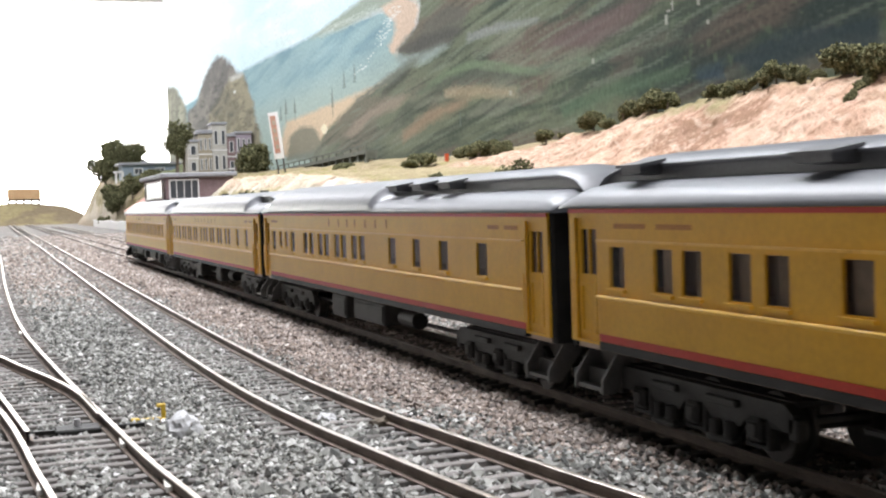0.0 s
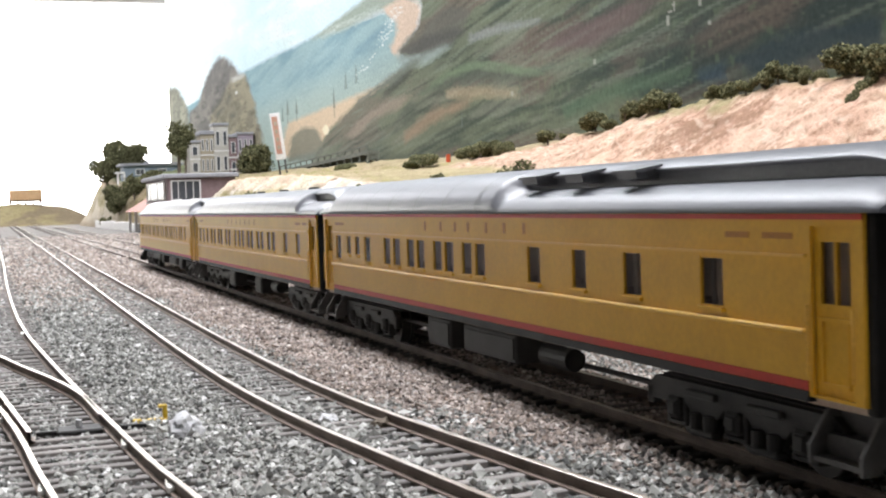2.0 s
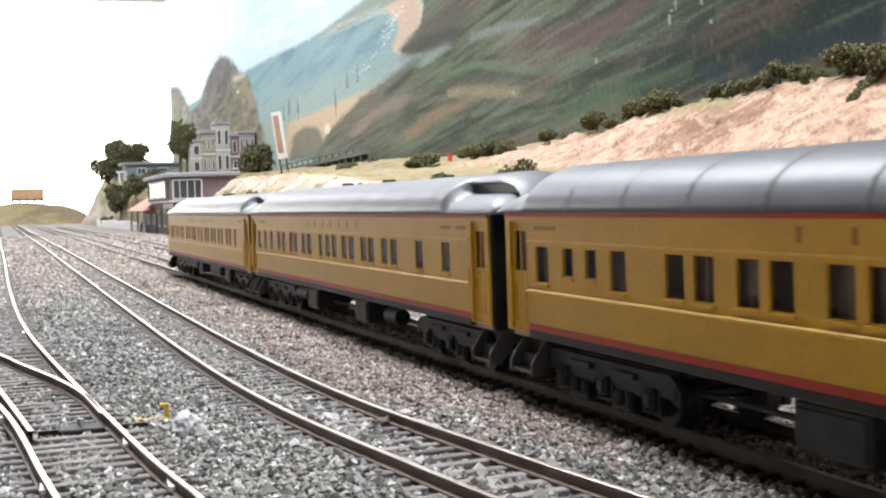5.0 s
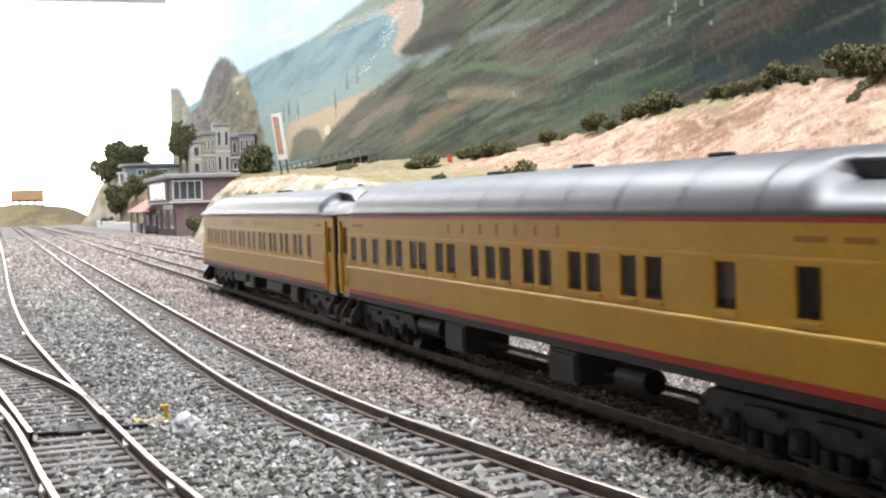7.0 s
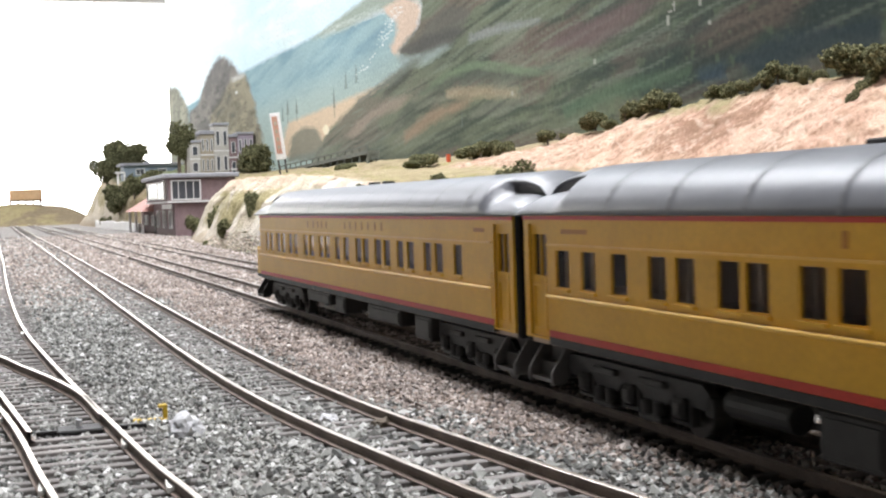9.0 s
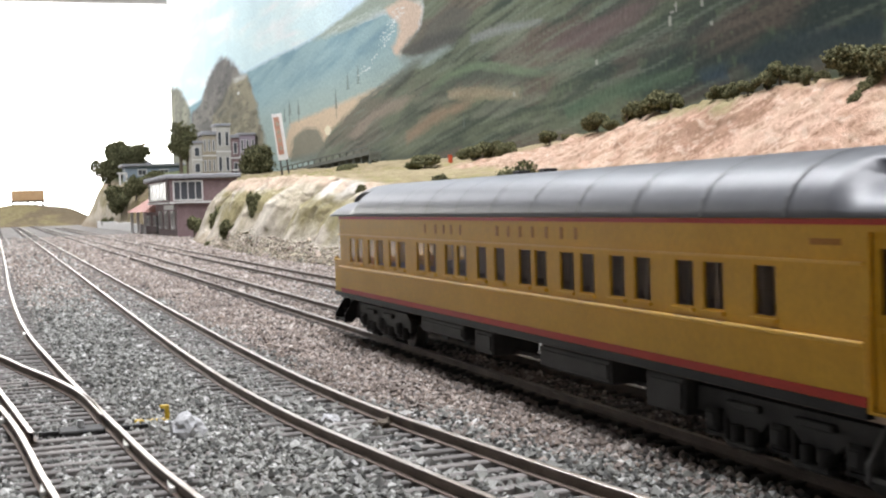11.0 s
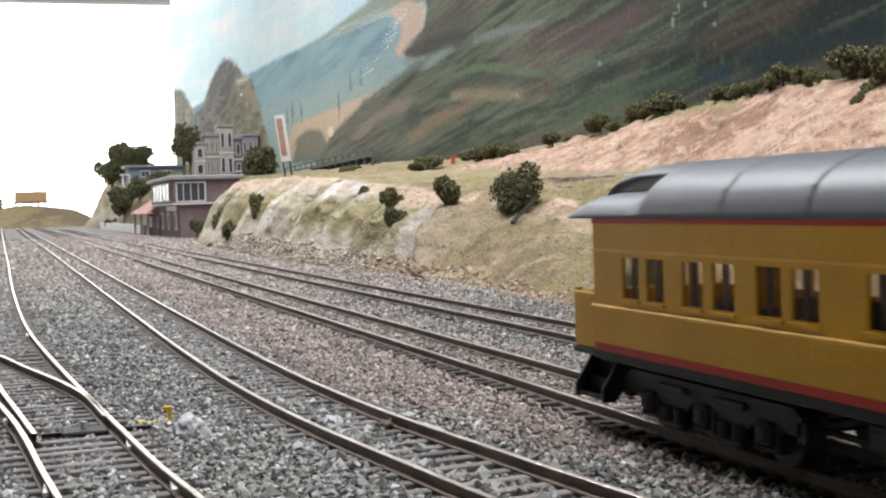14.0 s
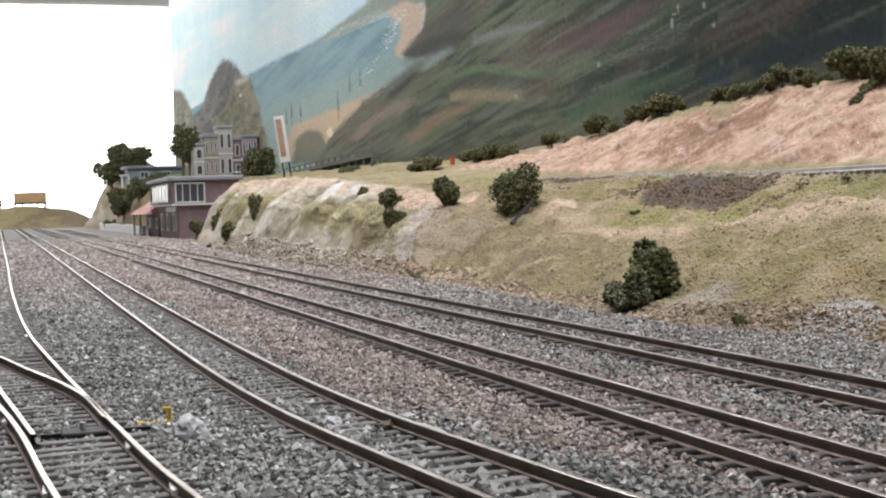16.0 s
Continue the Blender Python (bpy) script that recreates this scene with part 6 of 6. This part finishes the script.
# trestle belonging to the painting, added here as solid parts toned near the backdrop
trestle = holder("trestle_relief", (.478, 2.14, .090), "grey green trestle of the painted wall, built as solid parts", "trestle")
trestle.rotation_euler = (-0.015, 0, 0)
part("deck", boxes((-.010, .012, 0, .70, .034, .040)), M["grey_timber"], trestle)
for k in range(15):
    part("bent", boxes((-.010, -.006, k * .05, k * .05 + .008, -.016, .034), (.006, .010, k * .05, k * .05 + .008, -.016, .034), (-.010, .010, k * .05 + .001, k * .05 + .007, .026, .034)), M["grey_timber"], trestle)
part("railing", boxes((-.010, -.008, 0, .70, .047, .049)), M["grey_timber"], trestle)
for k in range(15):
    part("rail_post", boxes((-.010, -.008, k * .05, k * .05 + .003, .040, .047)), M["grey_timber"], trestle)

# ---------------------------------------------------------------- far mound with the tank
xs, ys = np.linspace(-1.2, 0.30, 90), np.linspace(5.0, 6.1, 50)


def mound(x, y):
    ridge = 0.062 + 0.022 * np.exp(-((x + 0.02) / 0.12) ** 2) + 0.012 * (fractal(x * 9, y * 9, 2) - 0.5)
    return GROUND - 0.004 + (ridge + 0.006) * step(y, 5.02, 5.42) * (1 - step(x, 0.13, 0.28) * 0.7)


v, f = sheet(xs, ys, mound)
me = raw("mound", v, f, M["terrain"], True)
g = fractal(v[:, 0] * 14, v[:, 1] * 14, 3)
paint(me, blend(np.zeros((len(v), 3)) + np.array((0.33, 0.28, 0.16)), (0.24, 0.19, 0.13), step(g + (v[:, 0] - 0.02) * 1.2, 0.42, 0.62)))
tagged(new("mound", me), "low tan earth mound at the yard's end", "mound", kind="structure")

tank = holder("timber_tank", (-.008, 5.42, .0), "square orange-brown timber tank on short legs", "tank")
part("body", boxes((-.060, .062, -.04, .04, .096, .134), bevel=.002), M["timber"], tank)
for k in range(9):
    part("stave", boxes((-.0595 + k * .0136, -.0475 + k * .0136, -.0425, -.0402, .0965, .1335)), M["timber"], tank)
part("deck", boxes((-.066, .068, -.045, .045, .090, .0955)), M["dark_timber"], tank)
for k in range(5):
    for yy in (-.036, .030):
        part("leg", boxes((-.060 + k * .0285, -.054 + k * .0285, yy, yy + .006, .062, .090)), M["dark_timber"], tank)
part("rim", boxes((-.061, .063, -.041, .041, .1342, .1365)), M["timber"], tank)
bush(-.135, 5.42, .066, .05, .05, 120, "dark shrub at the end of the yard", 5, 260)

# ---------------------------------------------------------------- small things in the yard
stand = holder("switch_stand", (-.0925, .3270, -.0035), "small yellow switch stand beside the turnout", "switch stand")
part("base", boxes((-.0042, .0022, -.0009, .0009, 0, .0012), bevel=.0002), M["signal_yellow"], stand)
part("lever", boxes((.0004, .0014, -.0005, .0005, .0012, .0040), (-.0006, .0014, -.0005, .0005, .0034, .0042), bevel=.0002), M["signal_yellow"], stand, "yellow upright lever")
part("handle", boxes((-.0060, -.0042, -.0007, .0007, .0004, .0014), bevel=.0002), M["signal_yellow"], stand)
part("tie_bar", boxes((-.0150, .0000, -.0018, .0018, -.0012, .0004), bevel=.0002), M["tie"], stand, "grey head block tie")


def lump(name, x, y, z, sx, sy, sz, material, label, category, seed, rough=0.45):
    bm = bmesh.new()
    bmesh.ops.create_icosphere(bm, subdivisions=3, radius=1.0)
    for v in bm.verts:
        d = 1 + rough * (noise.noise(v.co * 1.6 + Vector((seed, 0, 0))) + 0.5 * noise.noise(v.co * 4 + Vector((seed, 9, 0))))
        v.co = Vector((v.co.x * sx * d, v.co.y * sy * d, v.co.z * sz * d))
    ob = link(name, bm, material, smooth=rough < 0.3)
    ob.location = (x, y, z)
    return tagged(ob, label, category)


lump("plaster_lump", -.0902, .3060, -.0016, .0036, .0036, .0031, M["plaster"], "pale grey lump of plaster by the turnout", "plaster lump", 1, 0.36)
lump("pale_rock", -.0465, .2840, -.0027, .0026, .0072, .0016, M["plaster"], "pale elongated rock between the rails", "rock", 4)
lump("grey_rock", -.0600, .3080, -.0028, .0020, .0030, .0014, M["plaster"], "pale grey rock between the rails", "rock", 5)
lump("pale_rock", .0720, .4260, -.0028, .0016, .0016, .0013, M["plaster"], "white pebble between the tracks", "rock", 6)
lump("brown_rock", -.0510, .2960, -.0028, .0028, .0020, .0016, M["bark"], "dark brown rock between the rails", "rock", 7)
lump("dark_boulder", .126, .842, .004, .0045, .004, .004, M["dark_timber"], "dark boulder at the foot of the streak", "rock", 8)
drum = holder("oil_drum", (.374, 1.463, .0865), "small orange-red drum on the plateau", "drum")
part("shell", tube(bmesh.new(), (0, 0, 0), (0, 0, .0085), .0026, sides=14), M["orange"], drum)
part("lid", tube(bmesh.new(), (0, 0, .0085), (0, 0, .0092), .0028, sides=14), M["orange"], drum)

throw = holder("throw_bar", (-.1085, .3195, -.0028), "black throw bar plate of the turnout", "throw bar")
part("bar", boxes((-.0100, .0120, -.0007, .0007, 0, .0009)), M["black"], throw)
part("plate", boxes((-.0060, .0030, -.0040, .0035, -.0002, .0012), bevel=.0003), M["black"], throw)
part("pin", tube(bmesh.new(), (-.0015, 0.001, .001), (-.0015, 0.001, .0026), .0007, sides=8), M["plaster"], throw)
long_tie = holder("long_tie", (-.101, .2665, -.0030), "long pale grey tie across the turnout", "tie", "bare ties")
part("beam", boxes((-.0155, -.0020, -.0014, .0014, -.001, .0007), bevel=.0002), M["tie"], long_tie)

# joiners where the rails of the turnout meet
for k, (x, y, turn) in enumerate(((-.1166, .545, -1.5), (-.1028, .2950, -3.5), (-.0996, .2530, -4.0), (-.1190, .2600, -3.0), (-.1248, .3400, -5.0))):
    j = holder("rail_joiner", (x, y, -.0012), "bright metal joiner at a rail end", "rail joiner", "rail joiners", turn=turn)
    part("clip", boxes((-.0009, .0009, -.0035, .0035, -.0010, .0002), bevel=.0002), M["nickel"], j)


# ---------------------------------------------------------------- what moves
RUN = [  # seconds, place along the track of the joint behind the coach
    (0, .8925), (0.5, .8635), (1, .8329), (1.5, .8113), (2, .7905), (2.5, .7714), (3, .7513), (3.5, .7212), (4, .6860), (4.2, .6728),
    (6.3, .5275), (6.5, .5098), (7, .4667), (7.5, .4250), (8, .3846), (8.5, .3462), (9, .3048), (11.5, .1385), (12, .1055), (12.5, .0752), (13, .0405),
    (13.5, .0101), (14, -.0215), (14.5, -.0528), (15, -.0862), (16, -.1540)]
BEHIND = (-.0045, -.306, -.612, -.918)


def motions():
    for car, back in zip(cars, BEHIND):
        lift = car.location.z
        walk(car, [(t, pose(0, y + back, lift)) for t, y in RUN])
    times, ys = [t for t, _ in RUN], [y for _, y in RUN]
    for ws, k in wheelsets:
        rows = []
        for i in range(0, 241):
            t = i / 15
            rows.append((t, pose(0, k, .0056, math.degrees((np.interp(t, times, ys) - ys[0]) / .0056), 0, 0)))
        walk(ws, rows)


motions()
